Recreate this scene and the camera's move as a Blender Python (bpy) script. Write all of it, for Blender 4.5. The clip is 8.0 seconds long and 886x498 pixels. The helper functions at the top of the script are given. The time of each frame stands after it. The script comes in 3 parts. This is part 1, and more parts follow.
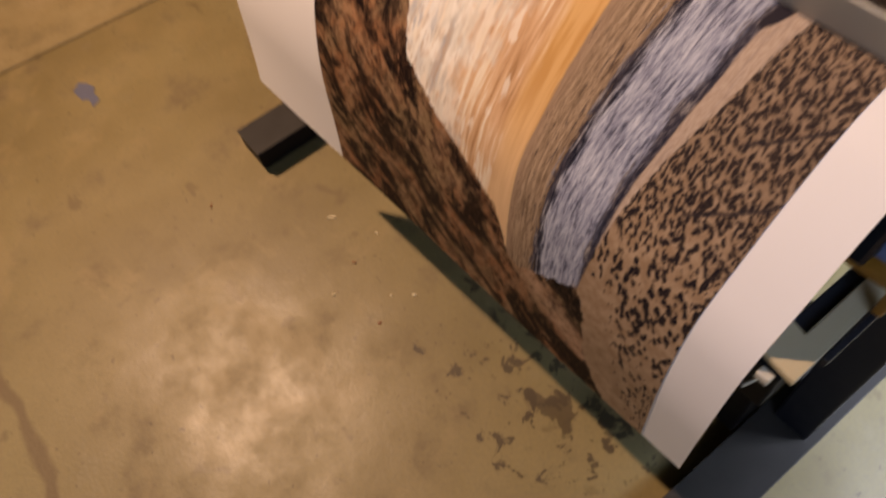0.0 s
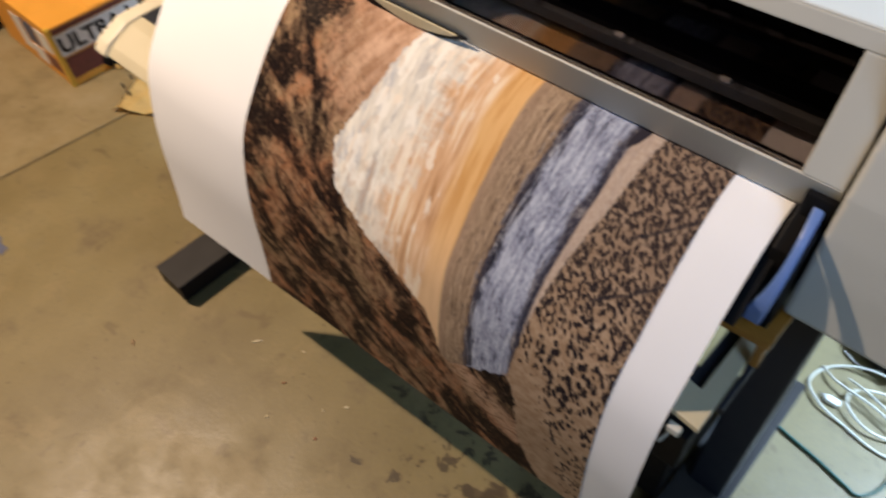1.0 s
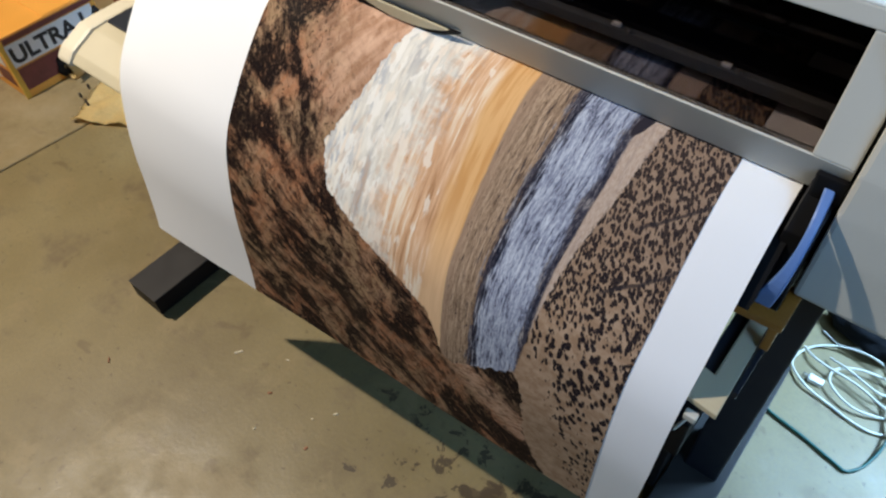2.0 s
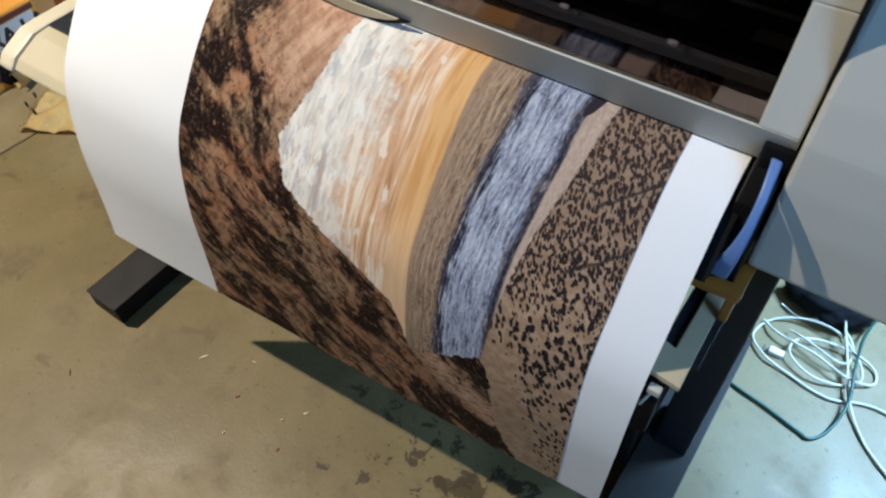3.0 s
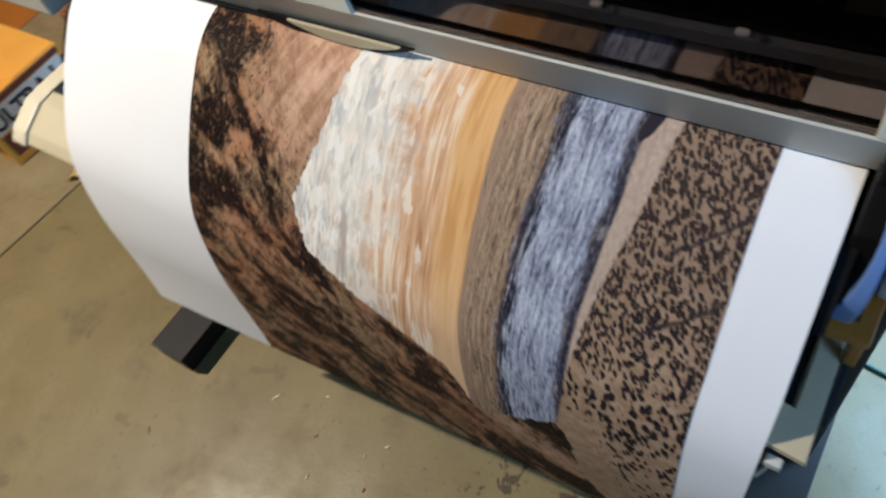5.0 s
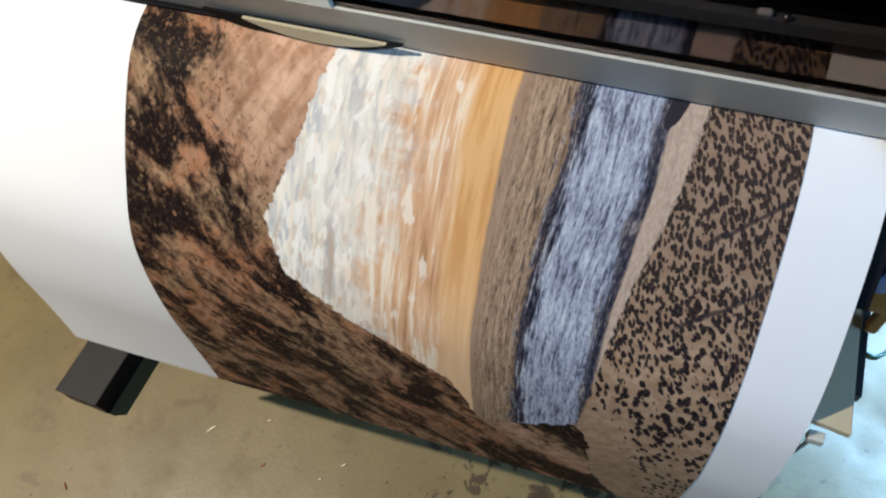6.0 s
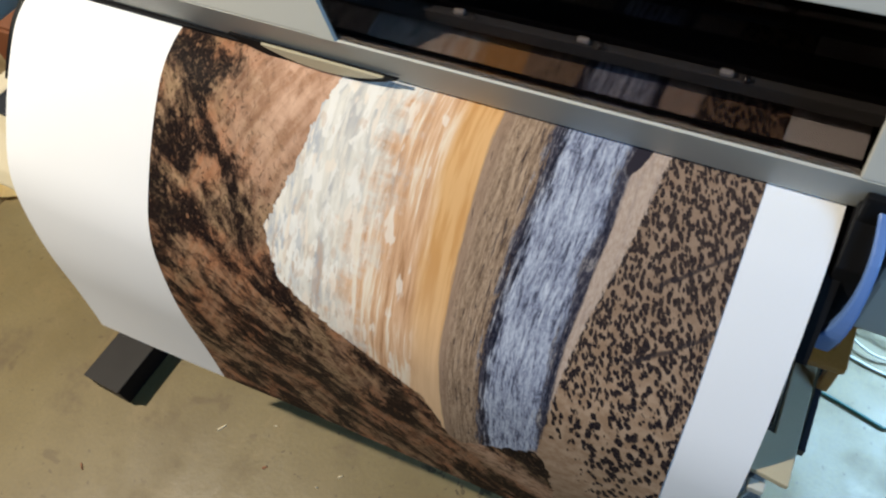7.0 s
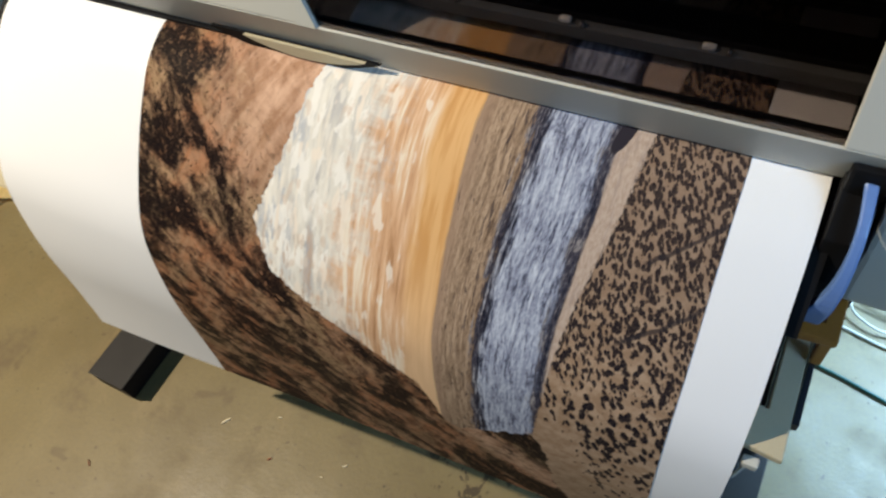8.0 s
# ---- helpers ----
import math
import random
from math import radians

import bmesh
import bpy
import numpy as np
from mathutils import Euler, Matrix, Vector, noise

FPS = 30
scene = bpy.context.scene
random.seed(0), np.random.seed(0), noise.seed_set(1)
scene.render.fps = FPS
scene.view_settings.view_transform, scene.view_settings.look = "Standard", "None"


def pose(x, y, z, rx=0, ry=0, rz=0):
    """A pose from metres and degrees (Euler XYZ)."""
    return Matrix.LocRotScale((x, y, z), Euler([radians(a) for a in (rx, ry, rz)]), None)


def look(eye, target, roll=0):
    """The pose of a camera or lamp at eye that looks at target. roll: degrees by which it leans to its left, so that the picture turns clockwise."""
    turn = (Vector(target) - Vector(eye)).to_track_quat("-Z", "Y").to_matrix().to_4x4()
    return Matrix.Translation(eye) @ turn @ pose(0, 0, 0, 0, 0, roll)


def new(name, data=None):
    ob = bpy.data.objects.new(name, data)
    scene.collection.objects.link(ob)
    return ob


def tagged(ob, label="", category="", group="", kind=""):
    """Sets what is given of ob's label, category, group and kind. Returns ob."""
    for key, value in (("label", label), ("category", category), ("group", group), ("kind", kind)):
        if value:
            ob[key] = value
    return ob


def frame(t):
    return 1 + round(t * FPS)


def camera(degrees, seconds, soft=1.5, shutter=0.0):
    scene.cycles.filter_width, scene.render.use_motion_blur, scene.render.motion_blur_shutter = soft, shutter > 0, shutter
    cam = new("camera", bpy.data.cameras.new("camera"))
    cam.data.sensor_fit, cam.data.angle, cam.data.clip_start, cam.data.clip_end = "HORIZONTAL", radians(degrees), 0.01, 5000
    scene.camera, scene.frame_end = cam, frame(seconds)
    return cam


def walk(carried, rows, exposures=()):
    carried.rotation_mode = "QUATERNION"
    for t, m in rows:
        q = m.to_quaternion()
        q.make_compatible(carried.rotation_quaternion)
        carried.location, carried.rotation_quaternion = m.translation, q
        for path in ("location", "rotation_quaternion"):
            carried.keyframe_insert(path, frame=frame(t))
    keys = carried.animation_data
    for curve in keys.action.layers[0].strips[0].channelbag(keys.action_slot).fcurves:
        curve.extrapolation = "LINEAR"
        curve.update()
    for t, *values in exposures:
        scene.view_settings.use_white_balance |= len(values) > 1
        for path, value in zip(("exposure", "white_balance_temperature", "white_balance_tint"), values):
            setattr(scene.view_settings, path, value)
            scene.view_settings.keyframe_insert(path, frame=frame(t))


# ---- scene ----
cam = camera(63.0, 8.0, 2.2, 0.7)
PATH = [
    (0, (0.085, -0.559, 1.449), (-0.667, -0.161, 0.094), -11.79),
    (0.2, (0.123, -0.559, 1.491), (-0.676, -0.120, 0.176), -10.92),
    (0.5, (0.144, -0.583, 1.529), (-0.674, 0.031, 0.298), -6.57),
    (0.7, (0.128, -0.603, 1.549), (-0.734, 0.035, 0.362), -9.07),
    (1, (0.117, -0.639, 1.542), (-0.631, 0.067, 0.317), -4.79),
    (1.2, (0.111, -0.644, 1.546), (-0.614, 0.094, 0.326), -3.90),
    (2.3, (0.054, -0.680, 1.526), (-0.586, 0.103, 0.286), -1.50),
    (2.5, (0.051, -0.681, 1.526), (-0.562, 0.109, 0.278), -0.38),
    (3, (0.077, -0.674, 1.522), (-0.540, 0.133, 0.287), -3.11),
    (3.5, (0.092, -0.673, 1.517), (-0.533, 0.110, 0.269), -6.00),
    (4, (0.080, -0.632, 1.526), (-0.561, 0.128, 0.273), -7.71),
    (4.2, (0.069, -0.610, 1.521), (-0.647, 0.067, 0.260), -13.91),
    (4.5, (0.066, -0.540, 1.508), (-0.682, 0.032, 0.214), -19.83),
    (4.8, (0.051, -0.506, 1.494), (-0.695, 0.051, 0.193), -22.88),
    (5, (0.003, -0.483, 1.488), (-0.717, 0.142, 0.203), -20.89),
    (5.2, (-0.058, -0.487, 1.484), (-0.700, 0.174, 0.176), -18.13),
    (6.3, (-0.168, -0.511, 1.477), (-0.607, 0.232, 0.130), -11.91),
    (6.5, (-0.145, -0.504, 1.484), (-0.633, 0.227, 0.147), -12.12),
    (7, (-0.064, -0.505, 1.503), (-0.649, 0.236, 0.212), -12.35),
    (7.5, (-0.040, -0.515, 1.494), (-0.672, 0.191, 0.205), -16.99),
    (8, (-0.045, -0.498, 1.495), (-0.637, 0.218, 0.193), -15.13),
]
walk(cam, [(t, look(eye, target, roll)) for t, eye, target, roll in PATH],
     [(0.0, -0.56, 8600, 36), (0.5, -0.55, 8100, 31), (1.0, -0.42, 6750, 20), (2.5, -0.4, 5600, 10), (4.0, -0.4, 5500, 9), (5.0, -0.48, 5650, 10), (6.5, -0.3, 5500, 8), (7.0, -0.38, 5700, 8), (8.0, -0.35, 5950, 8)])

# ---- world and lamps ----
world = bpy.data.worlds.new("world")
scene.world = world
world.use_nodes = True
wn = world.node_tree.nodes
wn["Background"].inputs[0].default_value = (0.55, 0.6, 0.7, 1)
wn["Background"].inputs[1].default_value = 0.03


def lamp(name, eye, target, power, size, colour, spread=180):
    data = bpy.data.lights.new(name, "AREA")
    data.energy, data.size, data.color, data.spread = power, size, colour, radians(spread)
    ob = new(name, data)
    ob.matrix_world = look(eye, target)
    return ob


KEY = (-2.42, -0.93, 3.2)
lamp("ceiling_lamp_light", KEY, (-1.15, -0.35, 0.2), 128, 0.065, (1.0, 0.83, 0.60), 150)
lamp("doorway_daylight", (1.3, 1.5, 2.4), (0.3, 0.5, 0.0), 118, 0.8, (0.47, 0.73, 1.0), 100)
# added cool fill from the front right; no window stands there
lamp("cool_fill", (1.45, -1.05, 2.35), (0.0, -0.10, 0.75), 36, 0.9, (0.39, 0.66, 1.0))


# ---- materials ----
def mat(name, colour, rough=0.5, metal=0.0, vary=0.12, scale=18.0, bump=0.05, fine=220.0, spec=0.5):
    """A plain surface with variation at two scales and a fine relief."""
    m = bpy.data.materials.new(name)
    m.use_nodes = True
    nt = m.node_tree
    b = nt.nodes["Principled BSDF"]
    b.inputs["Metallic"].default_value = metal
    b.inputs["Specular IOR Level"].default_value = spec
    tc = nt.nodes.new("ShaderNodeTexCoord")
    n1, n2 = nt.nodes.new("ShaderNodeTexNoise"), nt.nodes.new("ShaderNodeTexNoise")
    n1.inputs["Scale"].default_value, n1.inputs["Detail"].default_value = scale, 5
    n2.inputs["Scale"].default_value, n2.inputs["Detail"].default_value = fine, 3
    for n in (n1, n2):
        nt.links.new(tc.outputs["Object"], n.inputs["Vector"])
    add = nt.nodes.new("ShaderNodeMath")
    add.operation = "ADD"
    nt.links.new(n1.outputs["Fac"], add.inputs[0])
    nt.links.new(n2.outputs["Fac"], add.inputs[1])
    mr = nt.nodes.new("ShaderNodeMapRange")
    mr.inputs["From Min"].default_value, mr.inputs["From Max"].default_value = 0.6, 1.4
    mr.inputs["To Min"].default_value, mr.inputs["To Max"].default_value = 1 - vary, 1 + vary
    nt.links.new(add.outputs[0], mr.inputs["Value"])
    mul = nt.nodes.new("ShaderNodeVectorMath")
    mul.operation = "SCALE"
    mul.inputs[0].default_value = colour
    nt.links.new(mr.outputs[0], mul.inputs["Scale"])
    nt.links.new(mul.outputs[0], b.inputs["Base Color"])
    rr = nt.nodes.new("ShaderNodeMapRange")
    rr.inputs["From Min"].default_value, rr.inputs["From Max"].default_value = 0.3, 0.7
    rr.inputs["To Min"].default_value, rr.inputs["To Max"].default_value = max(rough - 0.08, 0.02), min(rough + 0.08, 1)
    nt.links.new(n1.outputs["Fac"], rr.inputs["Value"])
    nt.links.new(rr.outputs[0], b.inputs["Roughness"])
    if bump:
        bp = nt.nodes.new("ShaderNodeBump")
        bp.inputs["Strength"].default_value, bp.inputs["Distance"].default_value = bump, 0.002
        nt.links.new(n2.outputs["Fac"], bp.inputs["Height"])
        nt.links.new(bp.outputs[0], b.inputs["Normal"])
    return m


class Nodes:
    """Short hand for node arithmetic in one material."""

    def __init__(self, name):
        self.m = bpy.data.materials.new(name)
        self.m.use_nodes = True
        self.nt = self.m.node_tree
        self.bsdf = self.nt.nodes["Principled BSDF"]

    def put(self, socket, v):
        if isinstance(v, bpy.types.NodeSocket):
            self.nt.links.new(v, socket)
        else:
            socket.default_value = v

    def math(self, op, a, b=0.0, c=0.0):
        n = self.nt.nodes.new("ShaderNodeMath")
        n.operation = op
        for s, v in zip(n.inputs, (a, b, c)):
            self.put(s, v)
        return n.outputs[0]

    def step(self, v, lo, hi, a=0.0, b=1.0):
        n = self.nt.nodes.new("ShaderNodeMapRange")
        n.interpolation_type = "SMOOTHSTEP"
        self.put(n.inputs["Value"], v)
        for k, x in (("From Min", lo), ("From Max", hi), ("To Min", a), ("To Max", b)):
            self.put(n.inputs[k], x)
        return n.outputs[0]

    def vec(self, x, y, z=0.0):
        n = self.nt.nodes.new("ShaderNodeCombineXYZ")
        for s, v in zip(n.inputs, (x, y, z)):
            self.put(s, v)
        return n.outputs[0]

    def noise(self, vec, scale=1.0, detail=4.0, rough=0.55, warp=0.0):
        n = self.nt.nodes.new("ShaderNodeTexNoise")
        self.put(n.inputs["Vector"], vec)
        n.inputs["Scale"].default_value, n.inputs["Detail"].default_value = scale, detail
        n.inputs["Roughness"].default_value, n.inputs["Distortion"].default_value = rough, warp
        return n.outputs["Fac"]

    def cells(self, vec, scale=1.0, rand=1.0):
        n = self.nt.nodes.new("ShaderNodeTexVoronoi")
        self.put(n.inputs["Vector"], vec)
        n.inputs["Scale"].default_value, n.inputs["Randomness"].default_value = scale, rand
        return n.outputs["Distance"], n.outputs["Color"]

    def mix(self, fac, a, b):
        n = self.nt.nodes.new("ShaderNodeMix")
        n.data_type = "RGBA"
        self.put(n.inputs["Factor"], fac)
        for s, v in ((n.inputs[6], a), (n.inputs[7], b)):
            self.put(s, v if isinstance(v, bpy.types.NodeSocket) else (*v, 1))
        return n.outputs[2]

    def ramp(self, v, stops):
        n = self.nt.nodes.new("ShaderNodeValToRGB")
        e = n.color_ramp.elements
        while len(e) < len(stops):
            e.new(0.5)
        for k, (p, c) in zip(e, stops):
            k.position, k.color = p, (*c, 1)
        self.put(n.inputs[0], v)
        return n.outputs[0]

    def curve(self, v, points):
        """A curve over 0..1, with straight pieces."""
        n = self.nt.nodes.new("ShaderNodeFloatCurve")
        c = n.mapping.curves[0]
        while len(c.points) < len(points):
            c.points.new(0.5, 0.5)
        for p, (x, y) in zip(c.points, points):
            p.location, p.handle_type = (x, y), "VECTOR"
        n.mapping.update()
        self.put(n.inputs["Value"], v)
        return n.outputs[0]

    def bump(self, h, strength, distance):
        n = self.nt.nodes.new("ShaderNodeBump")
        n.inputs["Strength"].default_value, n.inputs["Distance"].default_value = strength, distance
        self.put(n.inputs["Height"], h)
        self.nt.links.new(n.outputs[0], self.bsdf.inputs["Normal"])


def concrete():
    k = Nodes("concrete_floor")
    tc = k.nt.nodes.new("ShaderNodeTexCoord").outputs["Object"]
    big = k.noise(tc, 1.3, 5, 0.6)
    mid = k.noise(tc, 7, 6, 0.65)
    fine = k.noise(tc, 120, 4, 0.6)
    base = k.ramp(big, [(0.3, (0.150, 0.110, 0.044)), (0.5, (0.210, 0.160, 0.069)), (0.7, (0.265, 0.212, 0.100))])
    base = k.mix(k.step(mid, 0.52, 0.75, 0, 0.7), base, (0.115, 0.078, 0.040))
    spot = k.noise(tc, 11, 3, 0.6, 0.6)
    base = k.mix(k.step(spot, 0.64, 0.72, 0, 0.5), base, (0.105, 0.068, 0.030))
    base = k.mix(k.step(mid, 0.45, 0.25, 0, 0.4), base, (0.225, 0.186, 0.115))
    base = k.mix(k.step(fine, 0.35, 0.7, 0.0, 0.22), base, (0.12, 0.098, 0.066))
    # brown drips under and in front of the machine
    sep = k.nt.nodes.new("ShaderNodeSeparateXYZ")
    k.nt.links.new(tc, sep.inputs[0])
    x, y = sep.outputs[0], sep.outputs[1]
    dx = k.math("MULTIPLY", k.math("ADD", x, 0.30), 2.3)
    dy = k.math("MULTIPLY", k.math("ADD", y, 0.20), 3.6)
    near = k.math("SQRT", k.math("ADD", k.math("MULTIPLY", dx, dx), k.math("MULTIPLY", dy, dy)))
    blot = k.noise(tc, 19, 5, 0.68, 0.4)
    th = k.step(near, 0.0, 1.5, 0.525, 0.74)
    stain = k.step(k.math("SUBTRACT", blot, th), 0.0, 0.03)
    base = k.mix(k.math("MULTIPLY", stain, 0.9), base, (0.052, 0.035, 0.019))
    px, py = k.math("ADD", x, 0.255), k.math("MULTIPLY", k.math("ADD", y, 0.195), 1.5)
    pool = k.math("ADD", k.math("SQRT", k.math("ADD", k.math("MULTIPLY", px, px), k.math("MULTIPLY", py, py))), k.math("MULTIPLY", k.math("SUBTRACT", blot, 0.5), -0.22))
    base = k.mix(k.step(pool, 0.062, 0.050, 0, 0.8), base, (0.058, 0.038, 0.018))
    # slab beyond the joint tinted paler: missing lamplight put into its colour
    beyond = k.step(k.math("SUBTRACT", x, k.math("MULTIPLY", y, 0.085)), -2.05, -2.08)
    base = k.mix(k.math("MULTIPLY", beyond, k.step(mid, 0.3, 0.65, 0.55, 0.15)), base, (0.38, 0.300, 0.180))
    sp = k.noise(tc, 55, 3, 0.6, 0.3)
    base = k.mix(k.step(sp, 0.665, 0.71, 0, 0.6), base, (0.07, 0.046, 0.027))
    base = k.mix(k.step(k.noise(tc, 4.2, 5, 0.7, 0.8), 0.53, 0.66, 0, 0.38), base, (0.275, 0.205, 0.098))
    base = k.mix(k.step(k.noise(k.vec(x, k.math("MULTIPLY", y, 2.6)), 38, 4, 0.7, 1.2), 0.66, 0.71, 0, 0.45), base, (0.085, 0.052, 0.026))
    # rusty line along the edge of an old floor seam
    wob = k.math("MULTIPLY", k.math("SUBTRACT", k.noise(tc, 5, 3), 0.5), 0.09)
    line = k.math("ABSOLUTE", k.math("ADD", k.math("ADD", y, wob), 1.115))
    seg = k.math("MULTIPLY", k.step(line, 0.02, 0.006), k.step(x, -1.3, -1.1))
    base = k.mix(k.math("MULTIPLY", seg, 0.6), base, (0.09, 0.05, 0.025))
    k.put(k.bsdf.inputs["Base Color"], base)
    k.put(k.bsdf.inputs["Roughness"], k.step(mid, 0.3, 0.7, 0.36, 0.55))
    k.bsdf.inputs["Specular IOR Level"].default_value = 0.4
    k.bump(k.math("ADD", mid, k.math("MULTIPLY", fine, 0.35)), 0.25, 0.004)
    return k.m


# the printed picture: s runs across the paper, v along it from the slot, in metres
PX0, PX1, PV = -0.8055, -0.0664, 0.82


def print_ink():
    k = Nodes("inkjet_print")
    uv = k.nt.nodes.new("ShaderNodeUVMap")
    uv.uv_map = "print"
    sep = k.nt.nodes.new("ShaderNodeSeparateXYZ")
    k.nt.links.new(uv.outputs[0], sep.inputs[0])
    x, v = sep.outputs[0], sep.outputs[1]
    add, sub, mul = (lambda a, b: k.math("ADD", a, b)), (lambda a, b: k.math("SUBTRACT", a, b)), (lambda a, b: k.math("MULTIPLY", a, b))
    p = k.vec(x, v)
    s = k.math("DIVIDE", sub(add(x, mul(sub(k.noise(p, 85, 3, 0.6), 0.5), 0.018)), PX0), PX1 - PX0)
    cv = lambda pts: mul(k.curve(s, [((a - PX0) / (PX1 - PX0), b / PV) for a, b in pts]), PV)
    low = cv([(-.805, 0), (-.612, 0.0), (-.607, .222), (-.582, .284), (-.535, .310), (-.493, .335), (-.436, .358), (-.390, .385), (-.371, .392), (-.350, .440), (-.335, .475), (-.312, .486),
              (-.256, .447), (-.199, .410), (-.190, .420), (-.180, .46), (-.170, .57), (-.142, .647), (-.10, .72), (-.067, .82)])
    top = cv([(-.805, .24), (-.612, .24), (-.607, .222), (-.594, .185), (-.576, .140), (-.564, .10), (-.556, .055), (-.548, .02), (-.540, 0.0), (-.067, 0.0)])
    rag = mul(sub(k.noise(p, 75, 4, 0.65), 0.5), 0.020)
    vr = add(v, rag)
    hi = add(sub(vr, top), k.step(x, -0.545, -0.535, 0.0, 0.3))
    inside = mul(k.step(sub(low, vr), -0.001, 0.0015), k.step(hi, -0.002, 0.002))
    # rock: tan and rust, with dark hollows, layers along the arch, fine cracks
    lower = k.step(v, 0.20, 0.34)
    blend = lambda a, b: add(mul(a, lower), mul(b, sub(1.0, lower)))
    lay = k.vec(mul(add(x, mul(v, -0.25)), 0.8), add(v, mul(x, -0.40)))
    up = k.vec(add(x, mul(v, -0.28)), mul(v, 0.7))
    broad = blend(k.noise(lay, 13, 4, 0.6, 0.9), k.noise(up, 13, 4, 0.6, 0.8))
    mid = blend(k.noise(lay, 60, 5, 0.66, 1.1), k.noise(up, 45, 5, 0.66, 0.8))
    fan = k.noise(k.vec(add(mul(x, 1.0), mul(v, 0.55)), mul(sub(v, mul(x, 0.55)), 0.22)), 60, 4, 0.6, 0.5)
    crack = blend(k.noise(lay, 170, 3, 0.66, 0.8), k.noise(up, 150, 3, 0.66, 0.6))
    grit = k.noise(p, 300, 3, 0.65, 0.5)
    hue = k.noise(p, 8, 3, 0.6)
    light = k.mix(k.step(hue, 0.42, 0.58), (0.37, 0.175, 0.090), (0.31, 0.205, 0.115))
    body = k.mix(k.step(mid, 0.36, 0.62), (0.115, 0.058, 0.034), light)
    body = k.mix(k.step(fan, 0.42, 0.62, 0.0, 0.45), body, (0.40, 0.25, 0.155))
    body = k.mix(k.step(grit, 0.58, 0.70, 0, 0.4), body, (0.42, 0.28, 0.20))
    glow = mul(k.step(v, 0.26, 0.03), k.step(x, -0.735, -0.60))
    body = k.mix(mul(glow, 0.92), body, k.mix(k.step(add(mul(fan, 0.6), mul(mid, 0.4)), 0.36, 0.64), (0.40, 0.225, 0.135), (0.66, 0.43, 0.30)))
    # pale ledges under the flat's end
    ledge = k.noise(k.vec(mul(add(x, mul(v, -0.35)), 0.35), add(v, mul(x, 0.30))), 120, 4, 0.62, 0.6)
    lipn = mul(k.step(k.math("ABSOLUTE", add(add(v, -0.520), mul(add(x, 0.23), -0.75))), 0.060, 0.015), k.step(k.math("ABSOLUTE", add(x, 0.235)), 0.125, 0.05))
    body = k.mix(mul(lipn, k.step(ledge, 0.40, 0.56, 0.1, 0.9)), body, (0.56, 0.36, 0.24))
    hollow = mul(k.step(v, 0.36, 0.22), k.step(x, -0.64, -0.71))
    shelf = mul(k.step(k.math("ABSOLUTE", add(add(v, -0.44), mul(add(x, 0.5), -0.35))), 0.07, 0.01), k.step(k.math("ABSOLUTE", add(x, 0.52)), 0.20, 0.04))
    under = mul(k.step(sub(v, low), 0.040, 0.010), k.step(x, -0.275, -0.235))
    push = add(add(mul(hollow, 0.055), mul(shelf, 0.05)), sub(mul(under, 0.09), add(mul(glow, 0.16), mul(lipn, 0.17))))
    deep = k.step(add(add(broad, mul(sub(grit, 0.5), 0.12)), mul(sub(mid, 0.5), 0.32)), add(push, add(0.570, mul(lower, 0.010))), add(push, add(0.415, mul(lower, 0.010))))
    pd, _ = k.cells(up, 95)
    pebble = mul(k.step(pd, 0.34, 0.22), k.step(k.noise(p, 35, 2), 0.50, 0.60))
    deep = mul(deep, k.step(pebble, 0.0, 1.0, 1.0, 0.35))
    deep = mul(deep, k.step(crack, 0.54, 0.66, 1.0, 0.55))
    fissure = mul(k.step(crack, 0.44, 0.37), mul(k.step(glow, 0.0, 1.0, 0.75, 0.15), k.step(lipn, 0.0, 0.8, 1.0, 0.3)))
    rock = k.mix(k.math("MAXIMUM", mul(deep, 0.97), fissure), body, k.mix(k.step(grit, 0.45, 0.65), (0.005, 0.0045, 0.006), (0.020, 0.012, 0.010)))
    # sky: pale cloud in long flecks, warm streaks, an even orange band
    sk = k.vec(add(x, mul(v, 0.05)), mul(v, 0.26))
    st = k.vec(add(x, mul(v, 0.03)), mul(v, 0.07))
    f1 = k.noise(sk, 30, 3, 0.55, 0.3)
    f2 = k.noise(sk, 110, 4, 0.62, 0.2)
    f3 = k.noise(st, 95, 4, 0.62, 0.15)
    f4 = k.noise(k.vec(x, mul(v, 0.15)), 45, 3, 0.55, 0.2)
    base = k.ramp(f4, [(0.34, (0.43, 0.42, 0.43)), (0.43, (0.58, 0.56, 0.52)), (0.53, (0.72, 0.685, 0.61)), (0.66, (0.82, 0.79, 0.72))])
    base = k.mix(mul(k.step(f2, 0.52, 0.60), 0.55), base, (0.82, 0.79, 0.72))
    blue = mul(k.step(k.noise(sk, 60, 4, 0.6), 0.47, 0.58), k.step(add(x, mul(v, 0.1)), -0.505, -0.56))
    base = k.mix(mul(blue, 0.7), base, (0.36, 0.40, 0.48))
    puff = k.noise(k.vec(add(x, mul(v, 0.10)), mul(v, 0.42)), 62, 3, 0.5, 0.5)
    base = k.mix(mul(k.step(puff, 0.53, 0.60), 0.75), base, (0.86, 0.83, 0.77))
    tanf = mul(k.step(f2, 0.46, 0.41), mul(k.step(v, 0.14, 0.27), k.step(x, -0.44, -0.47)))
    base = k.mix(mul(tanf, 0.65), base, (0.50, 0.36, 0.25))
    warm = k.ramp(f3, [(0.34, (0.40, 0.22, 0.11)), (0.43, (0.57, 0.34, 0.19)), (0.52, (0.68, 0.44, 0.27)), (0.62, (0.78, 0.64, 0.47))])
    fe = k.noise(k.vec(mul(x, 0.5), v), 24, 5, 0.65)
